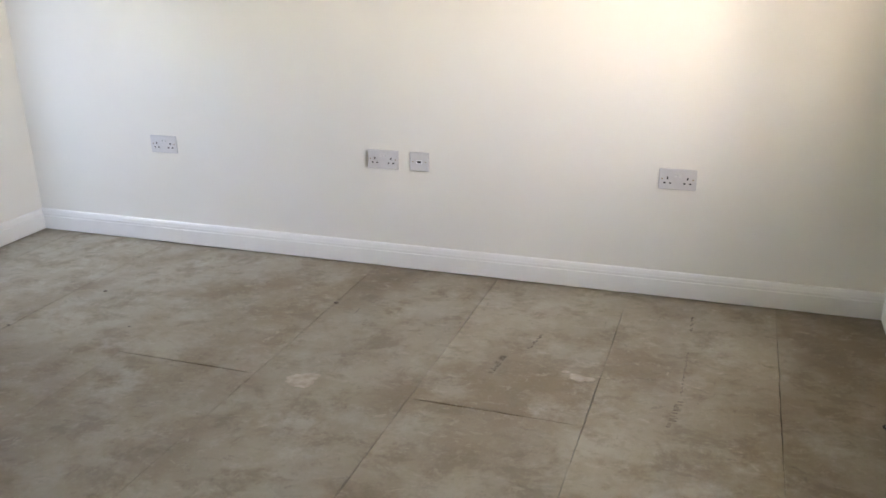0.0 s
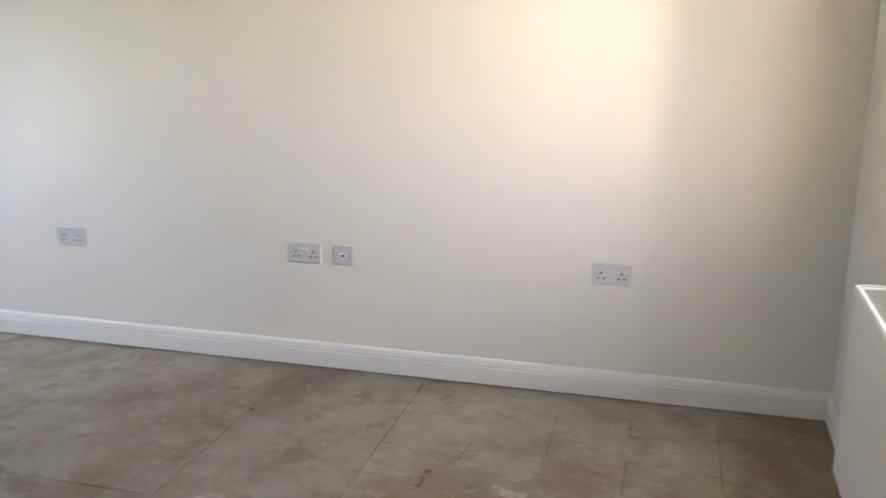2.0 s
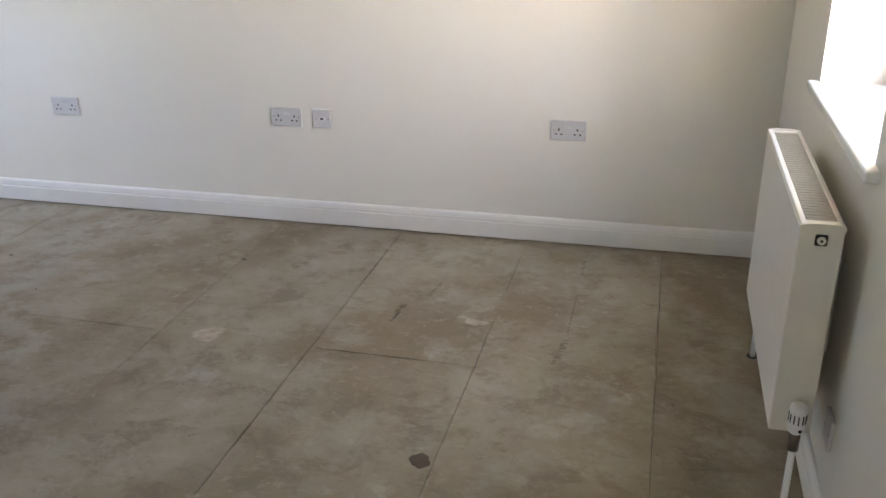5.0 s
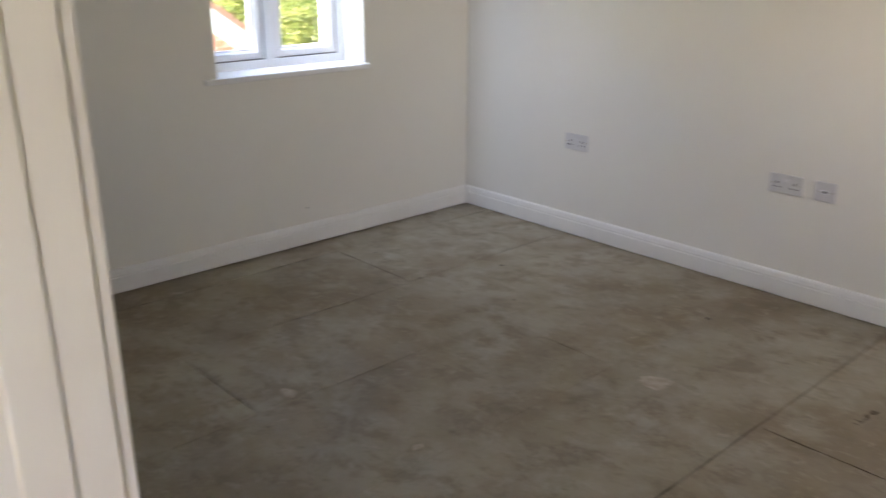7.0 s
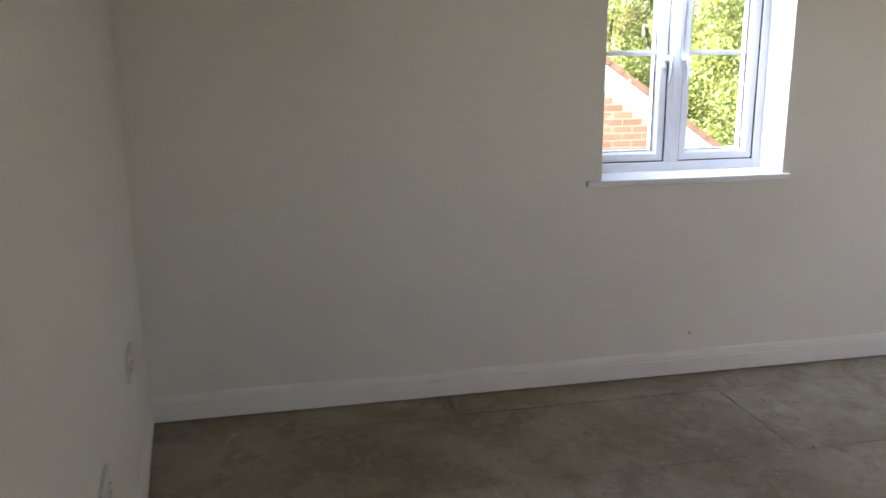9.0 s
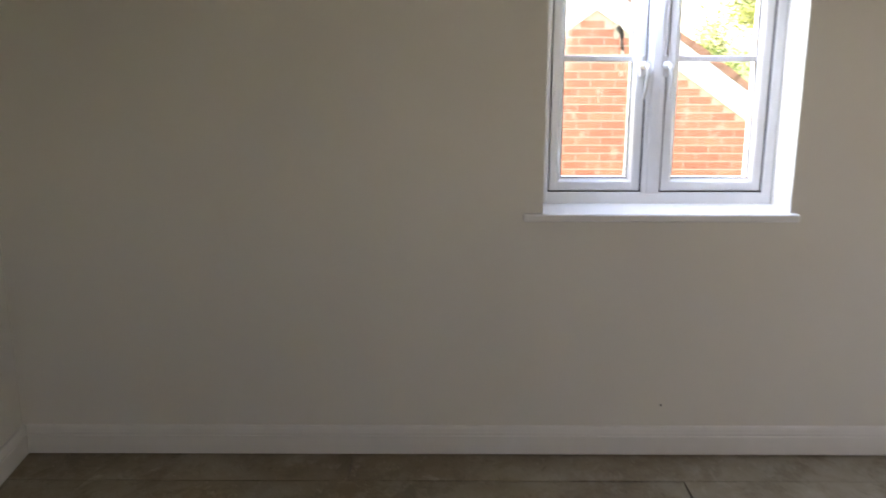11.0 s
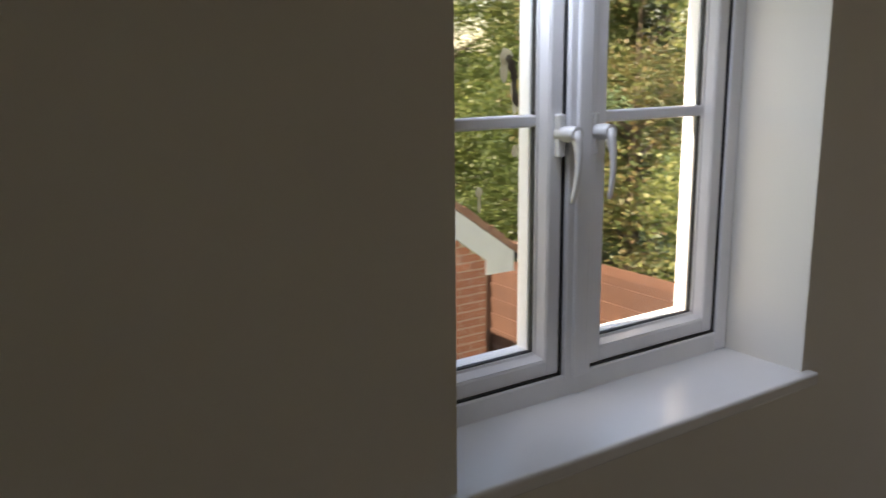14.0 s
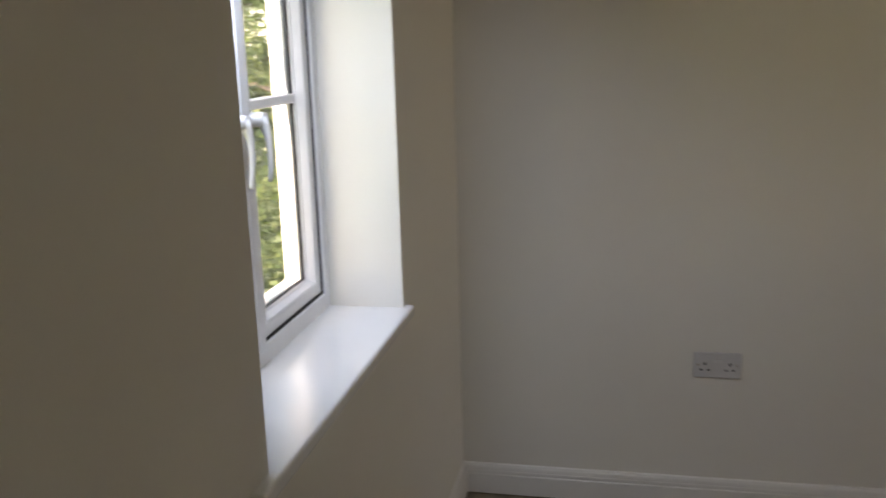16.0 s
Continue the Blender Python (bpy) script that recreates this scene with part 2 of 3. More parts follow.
    t.links.new(ramp(info.outputs["Random"], 0, 1, 1.08, 1.21), hsv.inputs["Value"])
    t.links.new(col, hsv.inputs["Color"])
    t.links.new(hsv.outputs[0], b.inputs["Base Color"])
    t.links.new(ramp(noise_node(5, 5), 0.3, 0.7, 0.5, 0.75), b.inputs["Roughness"])
    b.inputs["Specular IOR Level"].default_value = 0.4
    bp = t.nodes.new("ShaderNodeBump")
    bp.inputs["Strength"].default_value, bp.inputs["Distance"].default_value = 0.25, 0.002
    t.links.new(noise_node(140, 4), bp.inputs["Height"])
    t.links.new(bp.outputs[0], b.inputs["Normal"])
    return m


BOARD = floor_material()


# ---- mesh helpers ----
def box(bm, x0, y0, z0, x1, y1, z1, bevel=0.0, segs=2):
    made = bmesh.ops.create_cube(bm, size=1)["verts"]
    for v in made:
        v.co = Vector(((x0 + x1) / 2 + v.co.x * (x1 - x0), (y0 + y1) / 2 + v.co.y * (y1 - y0), (z0 + z1) / 2 + v.co.z * (z1 - z0)))
    if bevel:
        edges = list({e for v in made for e in v.link_edges})
        bmesh.ops.bevel(bm, geom=edges, offset=bevel, segments=segs, affect="EDGES", profile=0.5)
    return bm


def tube(bm, points, radius, sides=14, squash=1.0, caps=True):
    """A rod swept along points; radius may be one number or one for each point."""
    radii = radius if isinstance(radius, (list, tuple)) else [radius] * len(points)
    rings = []
    pts = [Vector(p) for p in points]
    for i, p in enumerate(pts):
        d = (pts[min(i + 1, len(pts) - 1)] - pts[max(i - 1, 0)]).normalized()
        u = d.orthogonal().normalized() if abs(d.z) > 0.9 else d.cross(Vector((0, 0, 1))).normalized()
        if rings:
            u = (last_u - d * last_u.dot(d)).normalized()
        last_u = u
        v = d.cross(u)
        rings.append([bm.verts.new(p + (u * math.cos(a) + v * math.sin(a) * squash) * radii[i]) for a in
                      (2 * math.pi * k / sides for k in range(sides))])
    for a, b in zip(rings, rings[1:]):
        for k in range(sides):
            f = bm.faces.new((a[k], a[(k + 1) % sides], b[(k + 1) % sides], b[k]))
            f.smooth = True
    if caps:
        bm.faces.new(rings[0][::-1])
        bm.faces.new(rings[-1])
    return bm


def prism(bm, outline, z0, z1):
    low = [bm.verts.new((x, y, z0)) for x, y in outline]
    top = [bm.verts.new((x, y, z1)) for x, y in outline]
    n = len(outline)
    for i in range(n):
        bm.faces.new((low[i], low[(i + 1) % n], top[(i + 1) % n], top[i]))
    bm.faces.new(low[::-1])
    bm.faces.new(top)
    return bm


def sweep_profile(bm, profile, a, b, normal):
    """Extrude a profile of (out, up) from floor point a to b; normal points out of the wall."""
    ends = []
    for p in (a, b):
        ends.append([bm.verts.new((p[0] + normal[0] * o, p[1] + normal[1] * o, u)) for o, u in profile])
    n = len(profile)
    for i in range(n):
        bm.faces.new((ends[0][i], ends[1][i], ends[1][(i + 1) % n], ends[0][(i + 1) % n]))
    bm.faces.new(ends[0])
    bm.faces.new(ends[1][::-1])
    bmesh.ops.recalc_face_normals(bm, faces=bm.faces)
    return bm


def mesh_of(name, bm, mat):
    bmesh.ops.recalc_face_normals(bm, faces=bm.faces)
    me = bpy.data.meshes.new(name)
    bm.to_mesh(me)
    bm.free()
    me.materials.append(mat)
    return me


def part(name, bm, mat, parent, label=""):
    ob = new(name, mesh_of(name, bm, mat))
    ob.parent = parent
    return tagged(ob, label)


def structure(name, bm, mat, label, category):
    return tagged(new(name, mesh_of(name, bm, mat)), label, category, kind="structure")


def thing(name, label, category, m=None, group=""):
    ob = new(name)
    ob.empty_display_size = 0.1
    if m is not None:
        ob.matrix_world = m
    return tagged(ob, label, category, group)


B = bmesh.new

# ---- plan: x east, y north, origin in the north-west corner of the room ----
EAST, HEAD, CEIL = 4.22, 2.0, 2.4
SOUTH_W, SOUTH_D = -3.600, -3.397          # south wall at the west corner and at the doorway
DOOR_W, DOOR_E = 3.03, 3.98               # faces of the doorway
SILL = 0.935
WIN_W = (-1.657, -0.781)                  # west window, south and north side
WIN_E = (-1.64, -0.79)
# unseen opening added in the landing's east wall, holds the landing lamp
LANDING_GAP = (-5.3, -4.3)
THICK = 0.31

bm = B()
box(bm, -THICK, 0, -0.3, EAST + THICK, 0.30, CEIL + 0.1)
structure("wall_north", bm, PAINT, "off-white painted plaster wall with soft window light", "wall")


def side_wall(name, x0, x1, win, label):
    bm = B()
    box(bm, x0, -6.2, -0.3, x1, 0, SILL - 0.028)
    if x0 > 1:
        box(bm, x0, -6.2, SILL - 0.028, x1, LANDING_GAP[0], HEAD)
        box(bm, x0, LANDING_GAP[1], SILL - 0.028, x1, win[0], HEAD)
    else:
        box(bm, x0, -6.2, SILL - 0.028, x1, win[0], HEAD)
    box(bm, x0, win[1], SILL - 0.028, x1, 0, HEAD)
    box(bm, x0, -6.2, HEAD, x1, 0, CEIL + 0.1)
    return structure(name, bm, PAINT, label, "wall")


side_wall("wall_west", -THICK, 0, WIN_W, "off-white painted plaster wall with a white casement window")
side_wall("wall_east", EAST, EAST + THICK, WIN_E, "off-white painted plaster wall above the radiator")
bm = B()
prism(bm, [(0, SOUTH_W), (0, SOUTH_W - 0.16), (DOOR_W - 0.03, SOUTH_D - 0.175), (DOOR_W - 0.03, SOUTH_D)], -0.3, CEIL + 0.1)
structure("wall_south", bm, PAINT, "off-white painted plaster wall beside the doorway", "wall")
bm = B()
box(bm, DOOR_E + 0.03, SOUTH_D - 0.175, -0.3, EAST, SOUTH_D, CEIL + 0.1)
box(bm, DOOR_W - 0.03, SOUTH_D - 0.175, 2.06, DOOR_E + 0.03, SOUTH_D, CEIL + 0.1)
structure("wall_south_door", bm, PAINT, "off-white painted plaster wall above and beside the door", "wall")
bm = B()
box(bm, 2.86, -6.2, -0.3, 3.027, SOUTH_D - 0.176, CEIL + 0.1)
structure("wall_hall_west", bm, HALL_PAINT, "cream painted landing wall outside the doorway", "wall")
bm = B()
box(bm, 2.86, -6.4, -0.3, EAST + THICK, -6.2, CEIL + 0.1)
structure("wall_hall_south", bm, HALL_PAINT, "cream painted end wall of the landing", "wall")
bm = B()
box(bm, -THICK, -6.4, CEIL, EAST + THICK, 0.3, CEIL + 0.12)
structure("ceiling", bm, CEILING, "plain white painted ceiling", "ceiling")
bm = B()
box(bm, 0, -6.2, -0.06, EAST, 0, -0.022)
floor = structure("floor", bm, MORTAR, "dusty grey-brown chipboard floor decking with plaster stains", "floor")

# skirting
SKIRT = [(0, 0.007), (0.017, 0.007), (0.018, 0.074), (0.0178, 0.080), (0.0150, 0.0825), (0.0150, 0.0848),
         (0.0165, 0.0868), (0.0163, 0.094), (0.0145, 0.098), (0.0145, 0.1005), (0.0125, 0.109), (0.008, 0.1165), (0, 0.1185)]
for name, a, b, n in (("baseboard_north", (0, 0), (EAST, 0), (0, -1)),
                      ("baseboard_west", (0, SOUTH_W + 0.018), (0, -0.018), (1, 0)),
                      ("baseboard_east", (EAST, SOUTH_D), (EAST, -0.018), (-1, 0))):
    structure(name, sweep_profile(B(), SKIRT, a, b, n), GLOSS, "white glossy moulded skirting board with a dark gap below", "baseboard")
sd = Vector((DOOR_W - 0.10, SOUTH_D - SOUTH_W - 0.004)).normalized()
structure("baseboard_south", sweep_profile(B(), SKIRT, (0, SOUTH_W), (DOOR_W - 0.09, SOUTH_D - 0.0055), (-sd.y, sd.x)),
          GLOSS, "white glossy moulded skirting board", "baseboard")


# ---- windows ----
def casement_handle(parent, u, v, lean, swing):
    """Cranked lever: base on the frame, boss to one side of it, long thin lever hanging down."""
    b = u + lean * 0.013
    drop = [(0.012, 0.0, 0.168), (-0.006, 0.003, 0.162), (-0.026, 0.004, 0.157), (-0.055, 0.003, 0.154), (-0.086, 0.001, 0.154), (-0.108, -0.001, 0.156), (-0.115, -0.002, 0.158)]
    h = part("handle", tube(B(), [(b + lean * o + swing * max(0, -z) / 0.115, d, v + z) for z, o, d in drop],
                            [0.0140, 0.0125, 0.0092, 0.0076, 0.0066, 0.0066, 0.0042], 14, 0.8), HANDLE, parent, "white cranked lever handle")
    bm = box(B(), u - 0.0085, 0.184, v - 0.034, u + 0.0085, 0.2005, v + 0.044, 0.004)
    part("base_plate", bm, HANDLE, h)
    bm = tube(B(), [(u, 0.199, v + 0.008), (u + lean * 0.004, 0.180, v + 0.008), (b, 0.172, v + 0.008), (b, 0.158, v + 0.008)], [0.0125, 0.0145, 0.0150, 0.0138], 18)
    part("boss", bm, HANDLE, h)
    part("keyhole", tube(B(), [(b, 0.159, v + 0.008), (b, 0.1562, v + 0.008)], 0.0050, 12), BLACK, h, "dark key slot")
    return h


def sash(parent, u0, u1, v0, v1, bar):
    s = thing("sash", "", "")
    s.parent = parent
    w = 0.032
    prof = 0.1995
    bm = B()
    for a in ((u0, v0, u0 + w, v1), (u1 - w, v0, u1, v1)):
        box(bm, a[0], prof, a[1], a[2], 0.245, a[3], 0.004)
    for a in ((u0 + w - 0.003, v0, u1 - w + 0.003, v0 + w), (u0 + w - 0.003, v1 - w, u1 - w + 0.003, v1)):
        box(bm, a[0], prof + 0.0012, a[1], a[2], 0.245, a[3], 0.004)
    part("sash_frame", bm, UPVC, s)
    g = (u0 + w, v0 + w, u1 - w, v1 - w)
    bm = B()
    k = 0.014
    o = [(g[0] - 0.003, g[1] - 0.003), (g[2] + 0.003, g[1] - 0.003), (g[2] + 0.003, g[3] + 0.003), (g[0] - 0.003, g[3] + 0.003)]
    n = [(g[0] + k, g[1] + k), (g[2] - k, g[1] + k), (g[2] - k, g[3] - k), (g[0] + k, g[3] - k)]
    rings = [[bm.verts.new((p[0], d, p[1])) for p in loop] for loop, d in ((o, 0.231), (o, prof + 0.004), ([((a[0] * 3 + b[0]) / 4, (a[1] * 3 + b[1]) / 4) for a, b in zip(o, n)], prof + 0.003),
             ([((a[0] + b[0] * 3) / 4, (a[1] + b[1] * 3) / 4) for a, b in zip(o, n)], prof + 0.019), (n, prof + 0.021), (n, 0.231))]
    for a, b in zip(rings, rings[1:]):
        for q in range(4):
            bm.faces.new((a[q], a[(q + 1) % 4], b[(q + 1) % 4], b[q]))
    part("glazing_bead", bm, UPVC, s)
    bm = B()
    q = 0.0025
    gi = (g[0] + k, g[1] + k, g[2] - k, g[3] - k)
    for a in ((gi[0], gi[1], gi[0] + q, gi[3]), (gi[2] - q, gi[1], gi[2], gi[3]), (gi[0], gi[1], gi[2], gi[1] + q), (gi[0], gi[3] - q, gi[2], gi[3])):
        box(bm, a[0], 0.224, a[1], a[2], 0.2325, a[3])
    part("gasket", bm, BLACK, s, "thin black rubber seal")
    pane = part("pane", box(B(), g[0] - 0.002, 0.233, g[1] - 0.002, g[2] + 0.002, 0.237, g[3] + 0.002), GLASS, s, "clear glass pane")
    pane.visible_shadow = False
    bm = box(B(), gi[0] - 0.003, 0.221, bar - 0.011, gi[2] + 0.003, 0.232, bar + 0.011, 0.004)
    box(bm, gi[0] - 0.003, 0.238, bar - 0.011, gi[2] + 0.003, 0.246, bar + 0.011, 0.003)
    part("glazing_bar", bm, UPVC, s)
    bm = B()
    e = 0.001
    for a in ((g[0], g[1], gi[0] + e, g[3]), (gi[2] - e, g[1], g[2], g[3])):
        box(bm, a[0], 0.2385, a[1], a[2], 0.270, a[3], 0.003)
    for a in ((gi[0] + e - 0.002, g[1], gi[2] - e + 0.002, gi[1] + e), (gi[0] + e - 0.002, gi[3] - e, gi[2] - e + 0.002, g[3])):
        box(bm, a[0], 0.2388, a[1], a[2], 0.273, a[3], 0.003)
    part("outer_bead", bm, UPVC, s)
    return s


def window(name, m, w, h, label, shift, horns, nose):
    """Twin casement; u along the wall, depth outwards, v up from the sill board."""
    win = tagged(new(name), label, "window", kind="structure")
    win.matrix_world = m
    f = 0.037
    bm = B()
    box(bm, 0.001, 0.190, 0.001, f, 0.262, h - 0.001, 0.003)
    box(bm, w - f, 0.190, 0.001, w - 0.001, 0.262, h - 0.001, 0.003)
    box(bm, f - 0.002, 0.191, -0.004, w - f + 0.002, 0.262, 0.042, 0.003)
    box(bm, f - 0.002, 0.191, h - f, w - f + 0.002, 0.262, h - 0.001, 0.003)
    part("window_frame", bm, UPVC, win)
    c = w / 2 + shift
    bm = box(B(), c - 0.034, 0.187, 0.033, c + 0.034, 0.250, h - f - 0.001, 0.003, 2)
    box(bm, c - 0.018, 0.180, 0.036, c + 0.018, 0.189, h - f - 0.002, 0.0045, 2)
    part("mullion", bm, UPVC, win)
    bm = B()
    for u in (f + 0.001, c - 0.0385, c + 0.0355, w - f - 0.004):
        box(bm, u, 0.1965, 0.043, u + 0.0035, 0.24, h - f - 0.002)
    box(bm, f, 0.1965, 0.0425, c - 0.035, 0.24, 0.0460)
    box(bm, c + 0.035, 0.1965, 0.0425, w - f, 0.24, 0.0460)
    part("seal", bm, BLACK, win, "black rubber seal between frame and sashes")
    bar = 0.531
    sash(win, f + 0.004, c - 0.0385, 0.046, h - f - 0.004, bar)
    sash(win, c + 0.0385, w - f - 0.004, 0.046, h - f - 0.004, bar)
    casement_handle(win, c - 0.053, 0.500, 1, -0.010)
    casement_handle(win, c + 0.030, 0.500, 1, 0.0)
    bm = box(B(), -horns[0], -nose, -0.029, w + horns[1], 0.268, 0.0, 0.007, 3)
    part("window_sill", bm, SILL_PAINT, win, "white glossy sill board with rounded nosing")
    bm = box(B(), -0.04, 0.263, -0.09, w + 0.04, 0.40, -0.03, 0.01)
    part("outer_sill", bm, MORTAR, win, "pale outer sill")
    return win


window("window_1", pose(0, WIN_W[0], SILL, 0, 0, 90), WIN_W[1] - WIN_W[0], HEAD - SILL,
       "white plastic twin casement window with lever handles, facing a brick gable", -0.018, (0.070, 0.030), 0.023)
window("window_2", pose(EAST, WIN_E[1], SILL, 0, 0, -90), WIN_E[1] - WIN_E[0], HEAD - SILL,
       "white plastic twin casement window above the radiator, in bright daylight", 0.020, (0.045, 0.058), 0.031)

# dried droppings on the outside of the west window
def splash(name, spots, mat, label, x=-0.2388):
    bm = B()
    for y, z, ry, rz in spots:
        c = bmesh.ops.create_circle(bm, cap_ends=True, radius=1, segments=14)["verts"]
        for v in c:
            k = 1 + 0.28 * noise.noise((v.co.x * 1.7 + y * 40, v.co.y * 1.7, z * 30))
            v.co = Vector((x - 0.0003 * random.random(), y + v.co.x * ry * k, z + v.co.y * rz * k))
    ext = bmesh.ops.extrude_face_region(bm, geom=list(bm.faces))["geom"]
    for g in ext:
        if isinstance(g, bmesh.types.BMVert):
            g.co.x -= 0.0009
    return tagged(new(name, mesh_of(name, bm, mat)), label, "stain")


splash("bird_dropping", [(-1.376, 1.578, 0.014, 0.016), (-1.382, 1.556, 0.008, 0.022), (-1.360, 1.520, 0.006, 0.020), (-1.356, 1.492, 0.006, 0.012)],
       GUANO_PALE, "pale dried bird dropping stuck on the window glass")
splash("bird_dropping", [(-1.371, 1.575, 0.007, 0.008), (-1.365, 1.563, 0.009, 0.011), (-1.360, 1.547, 0.008, 0.013), (-1.359, 1.527, 0.005, 0.014),
                         (-1.357, 1.508, 0.007, 0.011), (-1.352, 1.499, 0.004, 0.006)], GUANO_DARK, "dark brown crusted bird dropping stuck on the window glass", -0.2373)
splash("bird_dropping", [(-1.437, 1.345, 0.008, 0.009), (-1.436, 1.325, 0.003, 0.020)], GUANO_PALE, "pale dried bird dropping run on the window glass")
splash("bird_dropping", [(-1.356, 1.412, 0.008, 0.010)], GUANO_PALE, "small pale dried bird dropping on the window glass")


# ---- doorway and door ----
lining = tagged(new("door_frame"), "white painted door lining with stop and architrave", "door frame", kind="structure")
lining.matrix_world = Matrix()


def jamb(x, side):
    """One side of the lining; side is +1 where the face looks east."""
    bm = B()
    box(bm, min(x, x - side * 0.03), SOUTH_D - 0.174, 0, max(x, x - side * 0.03), SOUTH_D + 0.001, 2.06, 0.0012, 2)
    part("jamb", bm, SATIN, lining)
    bm = B()
    xs = sorted((x, x + side * 0.0048))
    box(bm, xs[0], SOUTH_D - 0.088, 0, xs[1], SOUTH_D - 0.042, 2.03, 0.0028, 3)
    part("door_stop", bm, SATIN, lining)
    bm = B()
    xs = sorted((x - side * 0.006, x - side * 0.072))
    box(bm, xs[0], SOUTH_D + 0.0015, 0, xs[1], SOUTH_D + 0.0175, 2.10, 0.003, 3)
    part("architrave", bm, SATIN, lining)
    xs = sorted((x - side * 0.028, x - side * 0.0012))
    bm = box(B(), xs[0], SOUTH_D - 0.190, 0, xs[1], SOUTH_D - 0.160, 2.05, 0.004, 4)
    part("landing_trim", bm, SATIN, lining, "white rounded edge moulding")


jamb(DOOR_W, 1)
jamb(DOOR_E, -1)
bm = box(B(), DOOR_W + 0.0005, SOUTH_D - 0.129, 2.03, DOOR_E - 0.0005, SOUTH_D, 2.0595, 0.002)
part("head", bm, SATIN, lining)
bm = box(B(), DOOR_W - 0.072, SOUTH_D + 0.0016, 2.036, DOOR_E + 0.072, SOUTH_D + 0.018, 2.102, 0.003)
part("head_architrave", bm, SATIN, lining)

SWING = 13.6
door = tagged(new("door_1"), "oak veneered room door standing open against the wall", "door", kind="structure")
door.matrix_world = pose(DOOR_E - 0.008, SOUTH_D + 0.012, 0.012, 0, 0, 90 - SWING)
LEAF_W = 0.80
part("door_leaf", box(B(), 0, -0.044, 0, LEAF_W, 0, 2.0, 0.002), OAK, door)
for side in (1, -1):
    y0 = 0.0 if side > 0 else -0.044
    hd = part("handle", tube(B(), [(LEAF_W - 0.062, y0, 0.862), (LEAF_W - 0.062, y0 + side * 0.040, 0.862)], 0.0085, 16), STEEL, door,
              "brushed nickel lever handle")
    bm = tube(B(), [(LEAF_W - 0.062, y0, 0.862), (LEAF_W - 0.062, y0 + side * 0.009, 0.862)], 0.026, 24)
    part("rose", bm, STEEL, hd)
    bm = box(B(), LEAF_W - 0.172, y0 + side * 0.048 - 0.012, 0.852, LEAF_W - 0.050, y0 + side * 0.048 + 0.012, 0.872, 0.0085, 4)
    part("lever", bm, STEEL, hd)
for z in (0.2, 1.0, 1.75):
    part("hinge", tube(B(), [(-0.004, 0.006, z), (-0.004, 0.006, z + 0.1)], 0.006, 10), STEEL, door)


# ---- sockets ----
def plate(parent, w, h):
    return part("face_plate", box(B(), -w / 2, -0.0095, -h / 2, w / 2, 0, h / 2, 0.0035, 3), PLATE, parent)


def double_socket(m, label, group="wall sockets"):
    s = thing("wall_socket", label, "socket", m, group)
    plate(s, 0.152, 0.088)
    for c in (-0.040, 0.040):
        part("pin_hole", box(B(), c - 0.0032, -0.0102, 0.000, c + 0.0032, -0.004, 0.0105), BLACK, s)
        for d in (-0.0115, 0.0115):
            part("pin_hole", box(B(), c + d - 0.0045, -0.0102, -0.0185, c + d + 0.0045, -0.004, -0.0125), BLACK, s)
        cx = -0.0085 if c < 0 else 0.0085
        part("rocker_switch", box(B(), cx - 0.0062, -0.0140, 0.010, cx + 0.0062, -0.006, 0.0235, 0.003), HANDLE, s)
    for c in (-0.062, 0.062):
        part("screw", tube(B(), [(c, -0.008, 0.0), (c, -0.0103, 0.004)], 0.0034, 10), BRASS, s)
    return s


def outlet(m, label):
    s = thing("aerial_outlet", label, "outlet", m)
    plate(s, 0.092, 0.088)
    part("port_surround", box(B(), -0.016, -0.0105, -0.009, 0.016, -0.006, 0.009, 0.002), UPVC, s)
    part("port", box(B(), -0.009, -0.0109, -0.0055, 0.009, -0.006, 0.0045), BLACK, s)
    for c in (-0.030, 0.030):
        part("screw", tube(B(), [(c, -0.008, 0.0), (c, -0.0103, 0.0)], 0.0035, 10), BRASS, s)
    return s


SOCK_Z = 0.527
north = double_socket(pose(0.862, -0.0005, SOCK_Z), "white plastic double switched wall socket on the wall")
copy_thing(north, pose(2.056, -0.0005, SOCK_Z))
copy_thing(north, pose(3.370, -0.0005, SOCK_Z))
outlet(pose(2.234, -0.0005, SOCK_Z), "white square aerial outlet beside a double socket")
turn = math.degrees(math.atan2(sd.y, sd.x))
for x in (0.70, 1.57):
    y = SOUTH_W + (SOUTH_D - SOUTH_W) * x / (DOOR_W - 0.03)
    copy_thing(north, pose(x, y + 0.0005, SOCK_Z, 0, 0, 180 + turn))
blank = thing("blank_plate", "white plastic blanking plate low on the wall beside the radiator", "wall plate", pose(EAST - 0.0005, -1.695, 0.275, 0, 0, -90))
plate(blank, 0.074, 0.086)
for c in (-0.027, 0.027):
    part("screw", tube(B(), [(c, -0.008, 0.0), (c, -0.0103, 0.0)], 0.0035, 10), BRASS, blank)
part_nail = tube(B(), [(0, -1.194, 0.203), (0.006, -1.194, 0.203)], 0.0035, 10)
tagged(new("nail_head", mesh_of("nail_head", part_nail, BLACK)), "small dark nail head in the wall above the skirting", "nail")

